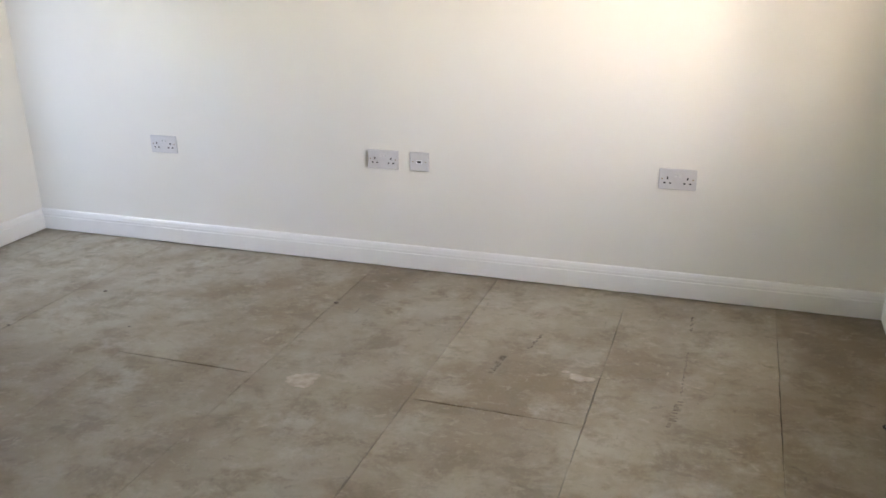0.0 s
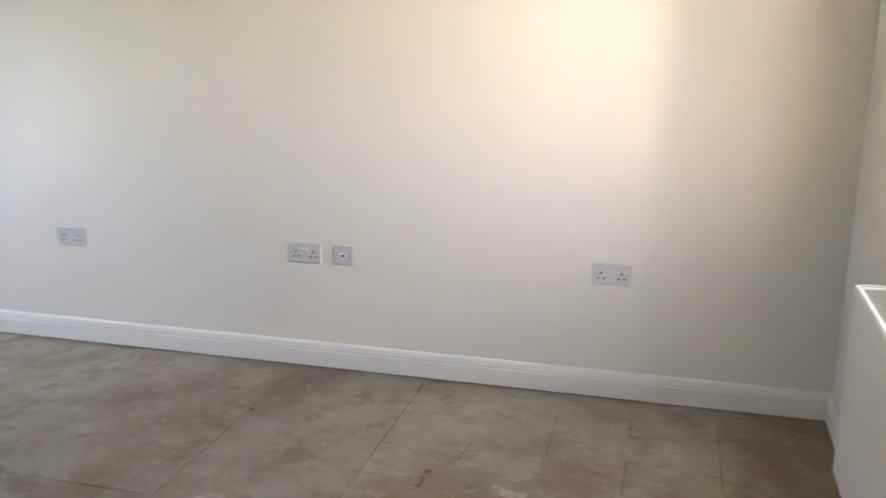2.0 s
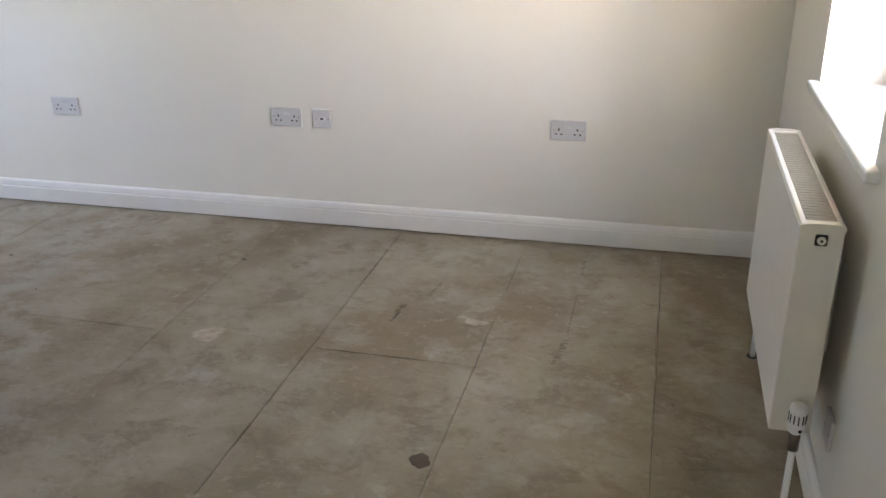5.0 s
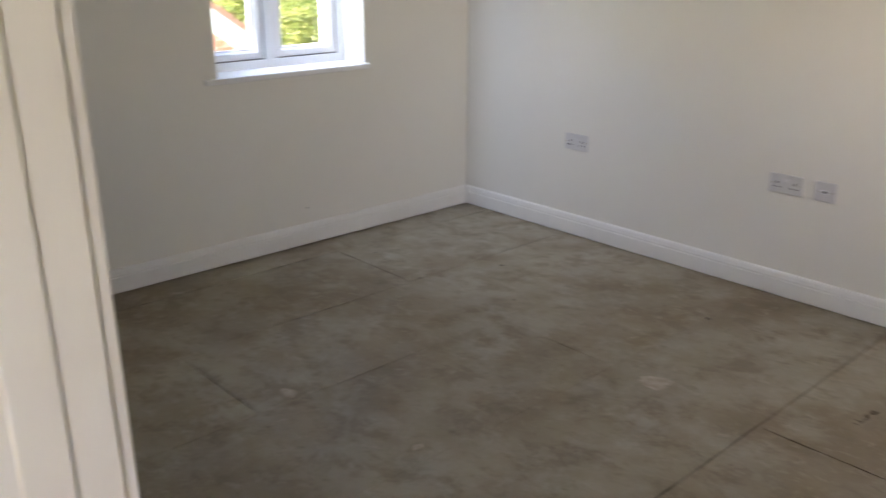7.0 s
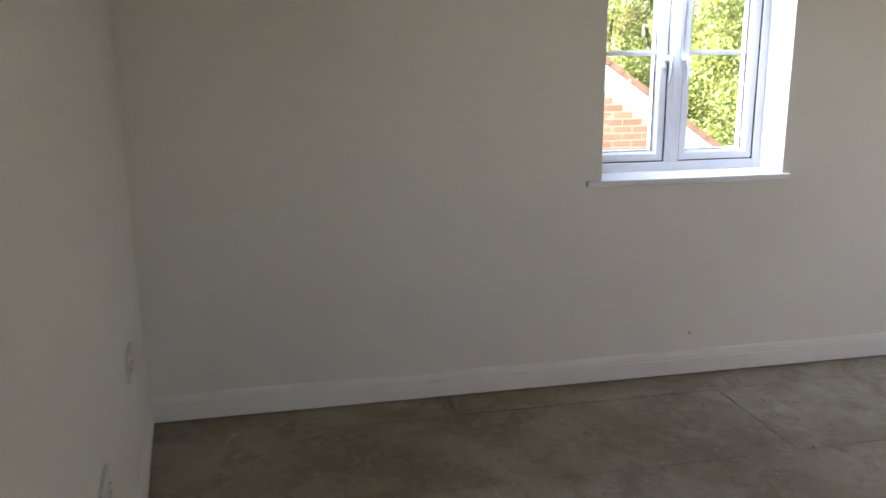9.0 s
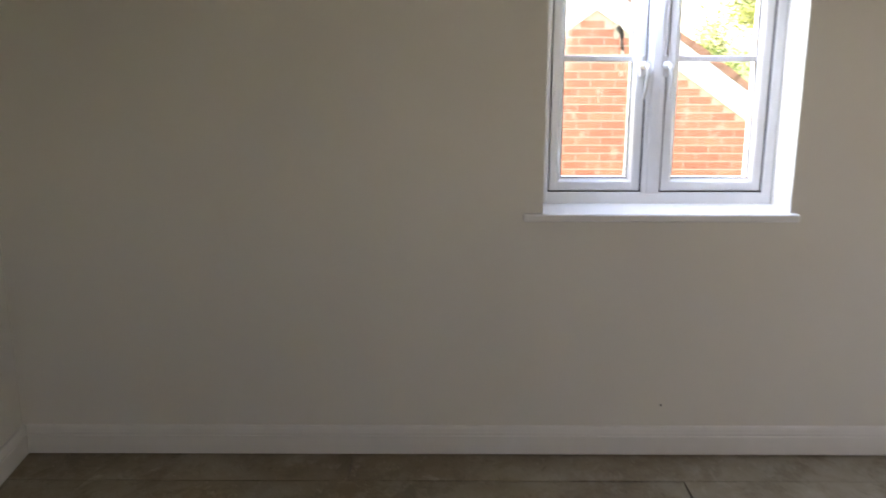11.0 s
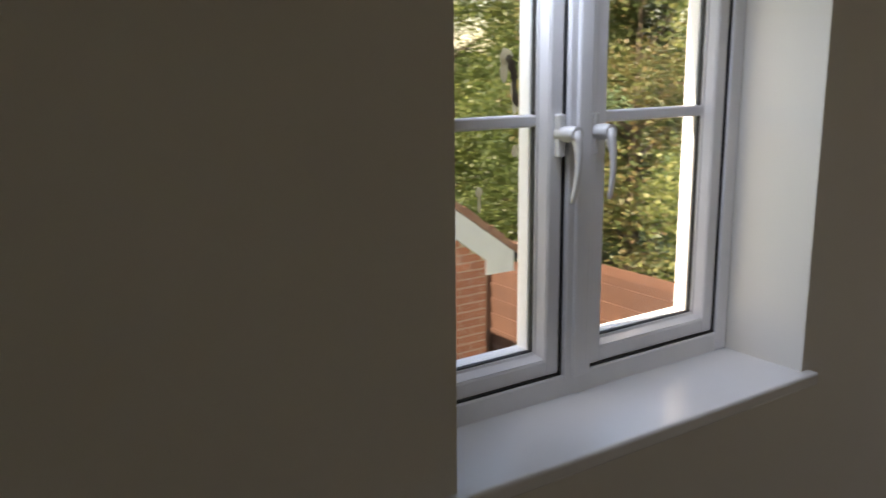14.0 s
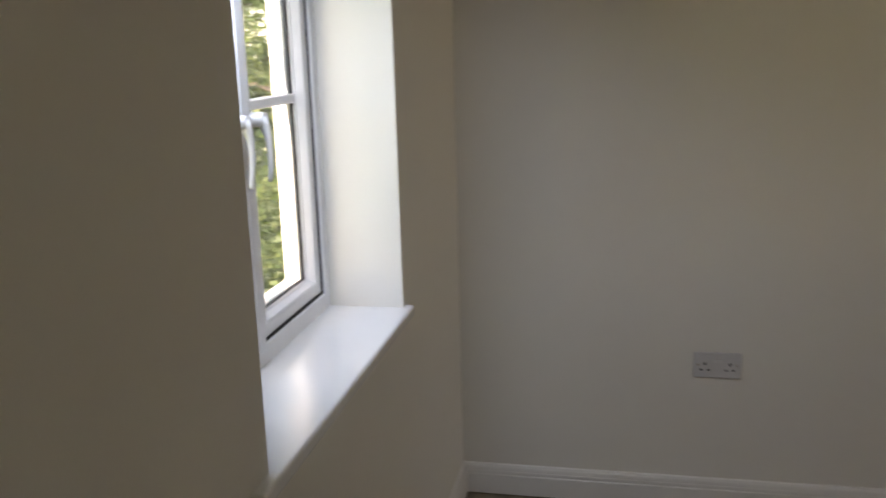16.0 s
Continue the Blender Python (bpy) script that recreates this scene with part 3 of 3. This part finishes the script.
# ---- radiator ----
rad = thing("radiator", "white enamelled double panel radiator with top grille under the window", "radiator", pose(0, 0, 0))
RX0, RX1, RY0, RY1, RZ0, RZ1 = 4.074, 4.170, -1.715, -0.905, 0.262, 0.812
part("front_panel", box(B(), RX0, RY0 + 0.004, RZ0, RX0 + 0.014, RY1 - 0.004, RZ1 - 0.008, 0.005, 3), ENAMEL, rad)
part("back_panel", box(B(), RX1 - 0.014, RY0 + 0.008, RZ0 + 0.01, RX1, RY1 - 0.008, RZ1 - 0.012, 0.005, 3), ENAMEL, rad)
for y0, y1 in ((RY0, RY0 + 0.006), (RY1 - 0.006, RY1)):
    part("side_panel", box(B(), RX0 + 0.001, y0, RZ0 + 0.004, RX1 - 0.001, y1, RZ1 - 0.004, 0.002), ENAMEL, rad)
bm = B()
box(bm, RX0 + 0.001, RY0 + 0.001, RZ1 - 0.009, RX0 + 0.016, RY1 - 0.001, RZ1, 0.004)
box(bm, RX1 - 0.014, RY0 + 0.001, RZ1 - 0.009, RX1 - 0.001, RY1 - 0.001, RZ1, 0.004)
for y in (RY0 + 0.016, RY1 - 0.016):
    box(bm, RX0 + 0.012, y - 0.015, RZ1 - 0.009, RX1 - 0.012, y + 0.015, RZ1 - 0.0005, 0.003)
grille = part("top_grille", bm, ENAMEL, rad)
slat = mesh_of("slat", box(B(), RX0 + 0.0155, -0.0045, -0.0012, RX1 - 0.0135, 0.0045, 0.0012), GRILLE)
n = 38
for i in range(n):
    s = new("slat", slat)
    s.parent = grille
    s.location = (0, RY0 + 0.04 + (RY1 - RY0 - 0.08) * i / (n - 1), RZ1 - 0.004)
    s.rotation_euler = (radians(16), 0, 0)
part("core", box(B(), RX0 + 0.022, RY0 + 0.02, RZ0 + 0.03, RX1 - 0.022, RY1 - 0.02, RZ1 - 0.05), CLAD, rad, "dark convector core")
px, pz = (RX0 + RX1) / 2, RZ1 - 0.036
plug = part("end_plug", box(B(), px - 0.0135, RY0 - 0.004, pz - 0.0135, px + 0.0135, RY0 + 0.001, pz + 0.0135, 0.0035, 2), BLACK, rad, "dark square blanking plug")
part("plug_disc", tube(B(), [(px, RY0 - 0.003, pz), (px, RY0 - 0.007, pz)], 0.0095, 18), ENAMEL, plug)
part("vent_pin", tube(B(), [(px, RY0 - 0.006, pz), (px, RY0 - 0.0085, pz)], 0.0034, 8), BLACK, plug)
for y0, y1 in ((RY0 - 0.002, RY0 + 0.013), (RY1 - 0.013, RY1 + 0.002)):
    bm = B()
    ring = [(RX0 - 0.0005, RZ1 - 0.014), (RX1 + 0.0005, RZ1 - 0.014)]
    ring += [(px + 0.048 * math.cos(a), RZ1 - 0.004 + 0.007 * math.sin(a)) for a in (math.pi * k / 10 for k in range(11))]
    ends = [[bm.verts.new((x, y, z)) for x, z in ring] for y in (y0, y1)]
    for k in range(len(ring)):
        bm.faces.new((ends[0][k], ends[0][(k + 1) % len(ring)], ends[1][(k + 1) % len(ring)], ends[1][k]))
    bm.faces.new(ends[0])
    bm.faces.new(ends[1][::-1])
    part("end_cap", bm, ENAMEL, rad, "rounded white end cap")
vx, vy = (RX0 + RX1) / 2 + 0.004, RY0 - 0.052
VZ = RZ0 + 0.000
valve = part("valve_body", tube(B(), [(vx, RY0 + 0.002, VZ + 0.030), (vx, vy, VZ + 0.030)], 0.011, 14), BRASS, rad, "plated valve body")
bm = tube(B(), [(vx, vy, VZ - 0.01), (vx, vy, VZ + 0.046)], 0.013, 14)
part("valve_nut", bm, STEEL, valve)
bm = tube(B(), [(vx, vy, VZ + 0.040), (vx, vy, VZ + 0.046), (vx, vy, VZ + 0.060), (vx, vy, VZ + 0.064), (vx, vy, VZ + 0.098), (vx, vy, VZ + 0.101), (vx, vy, VZ + 0.113), (vx, vy, VZ + 0.116)],
          [0.015, 0.0200, 0.0215, 0.0200, 0.0195, 0.0210, 0.0190, 0.011], 20)
head = part("thermostat_head", bm, UPVC, rad, "white thermostatic valve head")
for k in range(12):
    a = 2 * math.pi * k / 12
    bm = box(B(), vx + 0.0196 * math.cos(a) - 0.0013, vy + 0.0196 * math.sin(a) - 0.0013, VZ + 0.070, vx + 0.0196 * math.cos(a) + 0.0013,
             vy + 0.0196 * math.sin(a) + 0.0013, VZ + 0.094)
    part("slot", bm, BLACK, head)
part("set_mark", tube(B(), [(vx + 0.006, vy - 0.0195, VZ + 0.055), (vx + 0.0065, vy - 0.0215, VZ + 0.055)], 0.0042, 12), BLACK, head, "dark setting mark")
part("pipe", tube(B(), [(vx, vy, VZ - 0.005), (vx, vy, -0.01)], 0.0085, 14), UPVC, rad, "white painted pipe into the floor")
part("pipe", tube(B(), [(vx, RY1 + 0.03, VZ + 0.02), (vx, RY1 + 0.03, -0.01)], 0.0085, 14), UPVC, rad)
part("lockshield", tube(B(), [(vx, RY1 - 0.002, RZ0 + 0.03), (vx, RY1 + 0.03, RZ0 + 0.03)], 0.011, 12), BRASS, rad)
for y in (RY0 + 0.22, RY1 - 0.22):
    part("bracket", box(B(), RX1 - 0.001, y - 0.008, RZ0 + 0.12, EAST, y + 0.008, RZ1 - 0.16), ENAMEL, rad)
for y in (vy, RY1 + 0.03):
    bm = tube(B(), [(vx, y, -0.006), (vx, y, 0.0015)], 0.019, 16)
    tagged(new("pipe_hole", mesh_of("pipe_hole", bm, BLACK)), "dark hole cut in the floor round a radiator pipe", "hole")

# ---- outside: ground, gable, fence, trees ----
GROUND = -2.65
bm = B()
bmesh.ops.create_grid(bm, x_segments=60, y_segments=60, size=1)
for v in bm.verts:
    r = max(abs(v.co.x), abs(v.co.y))
    v.co = Vector((v.co.x * (20 + 380 * r ** 3), v.co.y * (20 + 380 * r ** 3), GROUND))
structure("ground", bm, LAWN, "mown garden lawn below the windows", "ground")
bm = box(B(), -THICK, -6.4, GROUND, EAST + THICK, 0.3, -0.31)
structure("wall_lower_storey", bm, BRICK, "red brick lower storey of the house", "wall")

GX, PEAK_Y, PEAK_Z, PITCH = -5.0, -0.65, 1.785, 0.695
HALF = 2.84
gable = thing("garage", "red brick garage with white bargeboards and clay tile roof", "garage", pose(0, 0, 0))
GDEPTH = 5.5
bm = B()
out = [(PEAK_Y - HALF, GROUND), (PEAK_Y + HALF, GROUND), (PEAK_Y + HALF, PEAK_Z - PITCH * HALF + 0.05), (PEAK_Y, PEAK_Z + 0.05), (PEAK_Y - HALF, PEAK_Z - PITCH * HALF + 0.05)]
fa = [bm.verts.new((GX + 0.0092, y, z)) for y, z in out]
fb = [bm.verts.new((GX - GDEPTH, y, z)) for y, z in out]
bm.faces.new(fa)
bm.faces.new(fb[::-1])
for i in range(5):
    bm.faces.new((fa[i], fb[i], fb[(i + 1) % 5], fa[(i + 1) % 5]))
gwall = part("wall", bm, MORTAR, gable, "red brickwork with pale mortar joints")
for s in (1, -1):
    bm = B()
    d = Vector((0, s, -PITCH)).normalized()
    nrm = Vector((0, s * PITCH, 1)).normalized()
    L = (HALF + 0.30) / d.y * s

    def slab(bm, x0, x1, n0, n1, l0, l1):
        c = [Vector((x, PEAK_Y, PEAK_Z)) + d * l + nrm * k for x in (x0, x1) for l in (l0, l1) for k in (n0, n1)]
        vs = [bm.verts.new(p) for p in c]
        for f in ((0, 1, 3, 2), (4, 6, 7, 5), (0, 4, 5, 1), (2, 3, 7, 6), (0, 2, 6, 4), (1, 5, 7, 3)):
            bm.faces.new([vs[i] for i in f])
        return bm

    rise, low, far = 0.215 * math.hypot(1, PITCH), PEAK_Z - PITCH * HALF - 0.13, HALF + 0.30
    shape = [(0, PEAK_Z), (HALF - 0.01, PEAK_Z - PITCH * (HALF - 0.01)), (HALF - 0.01, low), (far, low), (far, PEAK_Z - PITCH * far + rise), (0, PEAK_Z + rise)]
    rings = [[bm.verts.new((x, PEAK_Y + s * y, z)) for y, z in shape] for x in (GX + 0.0115, GX + 0.034)]
    for q in range(6):
        bm.faces.new((rings[0][q], rings[0][(q + 1) % 6], rings[1][(q + 1) % 6], rings[1][q]))
    bm.faces.new(rings[0])
    bm.faces.new(rings[1][::-1])
    part("bargeboard", bm, BARGE, gable, "white bargeboard with boxed eaves end")
    ys = sorted((PEAK_Y + s * (HALF + 0.002), PEAK_Y + s * (far - 0.004)))
    part("eaves_box", box(B(), GX - GDEPTH, ys[0], low + 0.003, GX + 0.011, ys[1], low + 0.10), BARGE, gable, "white boxed eaves")
    bm = B()
    slab(bm, GX - GDEPTH, GX + 0.011, 0.17, 0.205, 0, L)
    part("roof", bm, TILE, gable, "plain clay tiles")
    bm = B()
    rows = 22
    for i in range(rows):
        l0 = L * i / rows
        slab(bm, GX - 0.15, GX + 0.046, 0.219, 0.276 + 0.008 * (i % 2), l0, l0 + L / rows * 1.08)
    part("verge_tiles", bm, TILE, gable, "row of clay verge tiles")
    bm = B()
    tube(bm, [(GX - GDEPTH, PEAK_Y + s * (far + 0.058), low + 0.125), (GX + 0.03, PEAK_Y + s * (far + 0.058), low + 0.125)], 0.056, 14)
    part("gutter", bm, BLACK, gable, "black plastic eaves gutter")
WY0, WY1, WZ0, WZ1 = 0.19, 1.28, -1.45, -0.38
bm = B()
for a in ((WY0, WZ0, WY0 + 0.13, WZ1), (WY1 - 0.13, WZ0, WY1, WZ1)):
    box(bm, GX - 0.02, a[0], a[1], GX + 0.028, a[2], a[3], 0.006)
for a in ((WY0 + 0.127, WZ1 - 0.11, WY1 - 0.127, WZ1), (WY0 + 0.127, WZ0, WY1 - 0.127, WZ0 + 0.12), ((WY0 + WY1) / 2 - 0.035, WZ0 + 0.117, (WY0 + WY1) / 2 + 0.035, WZ1 - 0.107)):
    box(bm, GX - 0.02, a[0], a[1], GX + 0.027, a[2], a[3], 0.006)
gwin = part("window", bm, BARGE, gable, "white framed garage window")
for a, b in ((WY0 + 0.128, (WY0 + WY1) / 2 - 0.034), ((WY0 + WY1) / 2 + 0.034, WY1 - 0.128)):
    part("pane", box(B(), GX + 0.011, a, WZ0 + 0.118, GX + 0.0145, b, WZ1 - 0.108), DARK_GLASS, gwin, "dark glass pane")
bl, bh, jt = 0.215, 0.065, 0.010
brick_me = mesh_of("brick", box(B(), -0.01, 0, 0, 0.0105, bl, bh), BRICK)
rest = B()
count = 0
for r in range(int((PEAK_Z - GROUND) / (bh + jt))):
    z = GROUND + r * (bh + jt)
    y = PEAK_Y - HALF - (0 if r % 2 else 0.1125)
    while y < PEAK_Y + HALF - 0.02:
        if z + bh / 2 < PEAK_Z - PITCH * abs(y + bl / 2 - PEAK_Y) - 0.01 and y >= PEAK_Y - HALF - 0.001 and y < PEAK_Y + HALF - 0.03:
            if WY0 < y + bl / 2 < WY1 and z + bh > WZ0 and z < WZ1:
                pass
            elif y + bl > PEAK_Y + HALF + 0.001:
                box(rest, GX - 0.01, y, z, GX + 0.0105, PEAK_Y + HALF, z + bh)
            elif z > -0.28 and y > -1.9 and count < 300:
                o = new("brick", brick_me)
                o.parent = gwall
                o.location = (GX, y, z)
                count += 1
            else:
                box(rest, GX - 0.01, y, z, GX + 0.0105, y + bl, z + bh)
        y += bl + jt
o = part("brickwork", rest, BRICK, gwall)
o["kind"] = "stuff"

# garden fence
FY, FTOP = 5.0, -0.92
fence = thing("garden_fence", "orange-brown overlapping board garden fence with posts", "fence", pose(0, 0, 0))
board_me = mesh_of("fence_board", box(B(), 0, 0, 0, 1.93, 0.018, 0.125, 0.003), FENCE)
post_me = mesh_of("post", box(B(), -0.05, -0.085, 0, 0.05, 0.05, 1.84, 0.006), POST)
x = -16.62
while x < 6:
    p = new("post", post_me)
    p.parent = fence
    p.location = (x, FY, GROUND)
    for i in range(15):
        b = new("fence_board", board_me)
        b.parent = fence
        b.location = (x + 0.05, FY + 0.012 * (i % 2), GROUND + 0.03 + i * 0.115)
        b.rotation_euler = (radians(5), 0, 0)
    x += 2.0


def tree(x, y, h, r, leaf, label, seed, leaves=60000, size=0.068, name="tree", low=0.12):
    rng = random.Random(seed)
    t = thing(name, label, "tree", pose(x, y, GROUND))
    bm = B()
    lean = (rng.uniform(-0.3, 0.3), rng.uniform(-0.3, 0.3))
    tube(bm, [(lean[0] * k, lean[1] * k, h * 0.85 * k) for k in (0, 0.2, 0.45, 0.7, 1)], [0.16, 0.13, 0.10, 0.06, 0.02], 10)
    for i in range(14):
        k = rng.uniform(0.15, 0.9)
        a = rng.uniform(0, 6.283)
        s = Vector((lean[0] * k, lean[1] * k, h * 0.85 * k))
        reach = r * rng.uniform(0.5, 0.95)
        e = s + Vector((math.cos(a) * reach, math.sin(a) * reach, rng.uniform(0.2, 1.0)))
        mid = (s + e) / 2 + Vector((0, 0, 0.15))
        tube(bm, [s, mid, e], [0.05, 0.03, 0.008], 6)
    part("trunk", bm, BARK, t)
    centres = []
    for i in range(70):
        z = rng.uniform(low, 1.0)
        a = rng.uniform(0, 6.283)
        wide = r * (0.45 + 0.6 * math.sin(math.pi * min(1, 0.25 + z * 0.72))) * rng.uniform(0.45, 1.0)
        centres.append((Vector((math.cos(a) * wide, math.sin(a) * wide, z * h)), rng.uniform(0.28, 0.62)))
    vs, fs = [], []
    for i in range(leaves):
        c, q = centres[rng.randrange(len(centres))]
        p = c + Vector((rng.gauss(0, q * 0.55), rng.gauss(0, q * 0.55), rng.gauss(0, q * 0.45)))
        if p.z < 0.05:
            p.z = 0.05 + rng.random() * 0.4
        if y > 5.5 and p.y + y < 5.3:
            p.y = 5.3 - y + rng.random() * 0.6
        d = Vector((rng.gauss(0, 1), rng.gauss(0, 1), rng.gauss(-0.2, 0.7))).normalized()
        s = d.orthogonal().normalized()
        s.rotate(Matrix.Rotation(rng.uniform(0, 6.28), 3, d))
        l = size * rng.uniform(0.6, 1.3)
        k = len(vs)
        vs += [p, p + d * l * 0.5 + s * l * 0.3, p + d * l, p + d * l * 0.5 - s * l * 0.3]
        fs.append((k, k + 1, k + 2, k + 3))
    me = bpy.data.meshes.new("crown")
    me.from_pydata([tuple(v) for v in vs], [], fs)
    me.materials.append(leaf)
    c = new("crown", me)
    c.parent = t
    return t


kinds = [(LEAF, "leafy green garden tree in sun"), (LEAF_GOLD, "tree with yellow and rusty leaves"), (LEAF_DARK, "dark green hedge tree behind the fence")]
i = 0
for x, y, h, r, k in ((-3.0, 7.2, 6.5, 1.7, 2), (-5.4, 7.0, 7.0, 1.8, 0), (-7.6, 6.8, 6.2, 1.8, 1), (-9.8, 7.2, 7.5, 2.0, 2), (-12.2, 6.6, 7.2, 2.0, 0),
                      (-13.8, 6.2, 7.0, 1.9, 0), (-14.8, 4.7, 6.6, 1.7, 0), (-15.8, 6.4, 7.6, 2.0, 1), (-12.5, 9.0, 9.0, 2.4, 0), (-1.0, 8.0, 6.5, 1.8, 0), (1.2, 8.4, 6.5, 1.8, 2),
                      (-6.5, 10.0, 9.0, 2.4, 0), (-10.5, 10.5, 9.0, 2.4, 2), (-2.5, 10.5, 9.0, 2.4, 1)):
    tree(x, y, h, r, kinds[k][0], kinds[k][1], 10 + i)
    i += 1

# ---- floor boards, last: 0.6 x 2.4 m sheets with staggered ends ----
BX = [-0.394 + 0.6 * k for k in range(9)]
chip = random.Random(21)


def worn_edge(p, q, into, gap):
    """Points from p towards q, each set back from the joint by the gap and a small chip."""
    n = max(2, int((Vector(q) - Vector(p)).length / 0.055))
    out = []
    for k in range(n):
        f, bite = k / n, gap + (chip.random() ** 3) * 0.0034
        if k == 0:
            bite = gap
        out.append((p[0] + (q[0] - p[0]) * f + into[0] * bite, p[1] + (q[1] - p[1]) * f + into[1] * bite))
    return out


for k, x in enumerate(BX):
    cuts = [0.0, -2.35, -4.75, -6.2] if k % 2 == 0 else [0.0, -1.150 if k < 7 else -1.95, -3.565, -5.965, -6.2]
    side = 0.0002 if x > 3.0 else 0.0006
    for a, b in zip(cuts, cuts[1:]):
        x0, x1 = max(x, 0.0), min(x + 0.6, EAST)
        edge = worn_edge((x0, b), (x1, b), (0, 1), 0.0012) + worn_edge((x1, b), (x1, a), (-1, 0), side)
        edge += worn_edge((x1, a), (x0, a), (0, -1), 0.0012) + worn_edge((x0, a), (x0, b), (1, 0), side)
        part("floor_board", prism(B(), edge, -0.022, random.uniform(-0.0010, 0.0006)), BOARD, floor)


# ---- marks on the floor ----
def mark(name, x, y, rx, ry, mat, label, seed, lobes=1.3):
    """A thin flat dab with a ragged outline."""
    bm = B()
    n = 40
    edge = []
    for k in range(n):
        a = 2 * math.pi * k / n
        q = 1 + 0.5 * noise.noise((math.cos(a) * lobes + seed, math.sin(a) * lobes, 0)) + 0.15 * noise.noise((math.cos(a) * 6, math.sin(a) * 6, seed))
        edge.append((x + rx * q * math.cos(a), y + ry * q * math.sin(a)))
    prism(bm, edge, 0.0006, 0.0018)
    return tagged(new(name, mesh_of(name, bm, mat)), label, "stain")


PLASTER = material("dried_plaster", (0.47, 0.395, 0.325), 0.85, dark=(0.33, 0.272, 0.21), scale=30, amount=0.3, fine=200, bump=0.3)
DAMP = material("dark_spill", (0.055, 0.038, 0.024), 0.6, dark=(0.10, 0.072, 0.047), scale=40, fine=200)
for k, (x, y, rx, ry) in enumerate(((2.200, -1.150, 0.058, 0.046), (3.14, -0.84, 0.05, 0.022), (1.343, -2.193, 0.035, 0.025), (2.235, -1.10, 0.012, 0.009), (3.08, -0.81, 0.014, 0.01),
                                    (1.93, -2.08, 0.012, 0.022), (2.15, -1.17, 0.010, 0.008))):
    mark("plaster_splash", x, y, rx, ry, PLASTER, "pale dried plaster splash on the floor", k)
mark("dark_stain", 3.166, -1.694, 0.030, 0.032, DAMP, "small dark brown spill on the floor", 31)
for k, (x, y, r) in enumerate(((0.803, -1.085, 0.007), (0.947, -0.664, 0.011), (2.011, -0.481, 0.012), (0.36, -1.02, 0.008), (1.30, -0.95, 0.006))):
    mark("dark_stain", x, y, r * 0.95, r * 0.65, DAMP, "tiny dark speck of dirt on the floor", 40 + k)


# ---- faded stencil printing on the boards, too worn to read ----
INK = material("faded_stencil_ink", (0.205, 0.172, 0.126), 0.8, dark=(0.120, 0.103, 0.080), scale=45, amount=0.2, fine=200)


def stencil(x0, y0, x1, y1, width, seed):
    rng = random.Random(seed)
    bm = B()
    n = int(abs(y1 - y0) / 0.0095)
    for k in range(n):
        if rng.random() < 0.18:
            continue
        f = (k + 0.5) / n
        x, y = x0 + (x1 - x0) * f, y0 + (y1 - y0) * f
        w = width * rng.uniform(0.35, 1.0)
        off = rng.choice((-0.5, 0.5)) * (width - w)
        box(bm, x + off - w / 2, y - rng.uniform(0.001, 0.0028), 0.0004, x + off + w / 2, y + rng.uniform(0.001, 0.0028), 0.0013)
    return tagged(new("board_stencil", mesh_of("board_stencil", bm, INK)), "faded grey stencil print worn into the chipboard floor", "marking", kind="stuff")


stencil(2.821, -0.897, 2.837, -0.741, 0.026, 61)
stencil(3.471, -1.079, 3.488, -0.900, 0.026, 62)
stencil(3.488, -0.860, 3.487, -0.520, 0.008, 63)
stencil(3.486, -0.330, 3.485, -0.150, 0.012, 64)
stencil(2.911, -0.667, 2.933, -0.528, 0.016, 65)
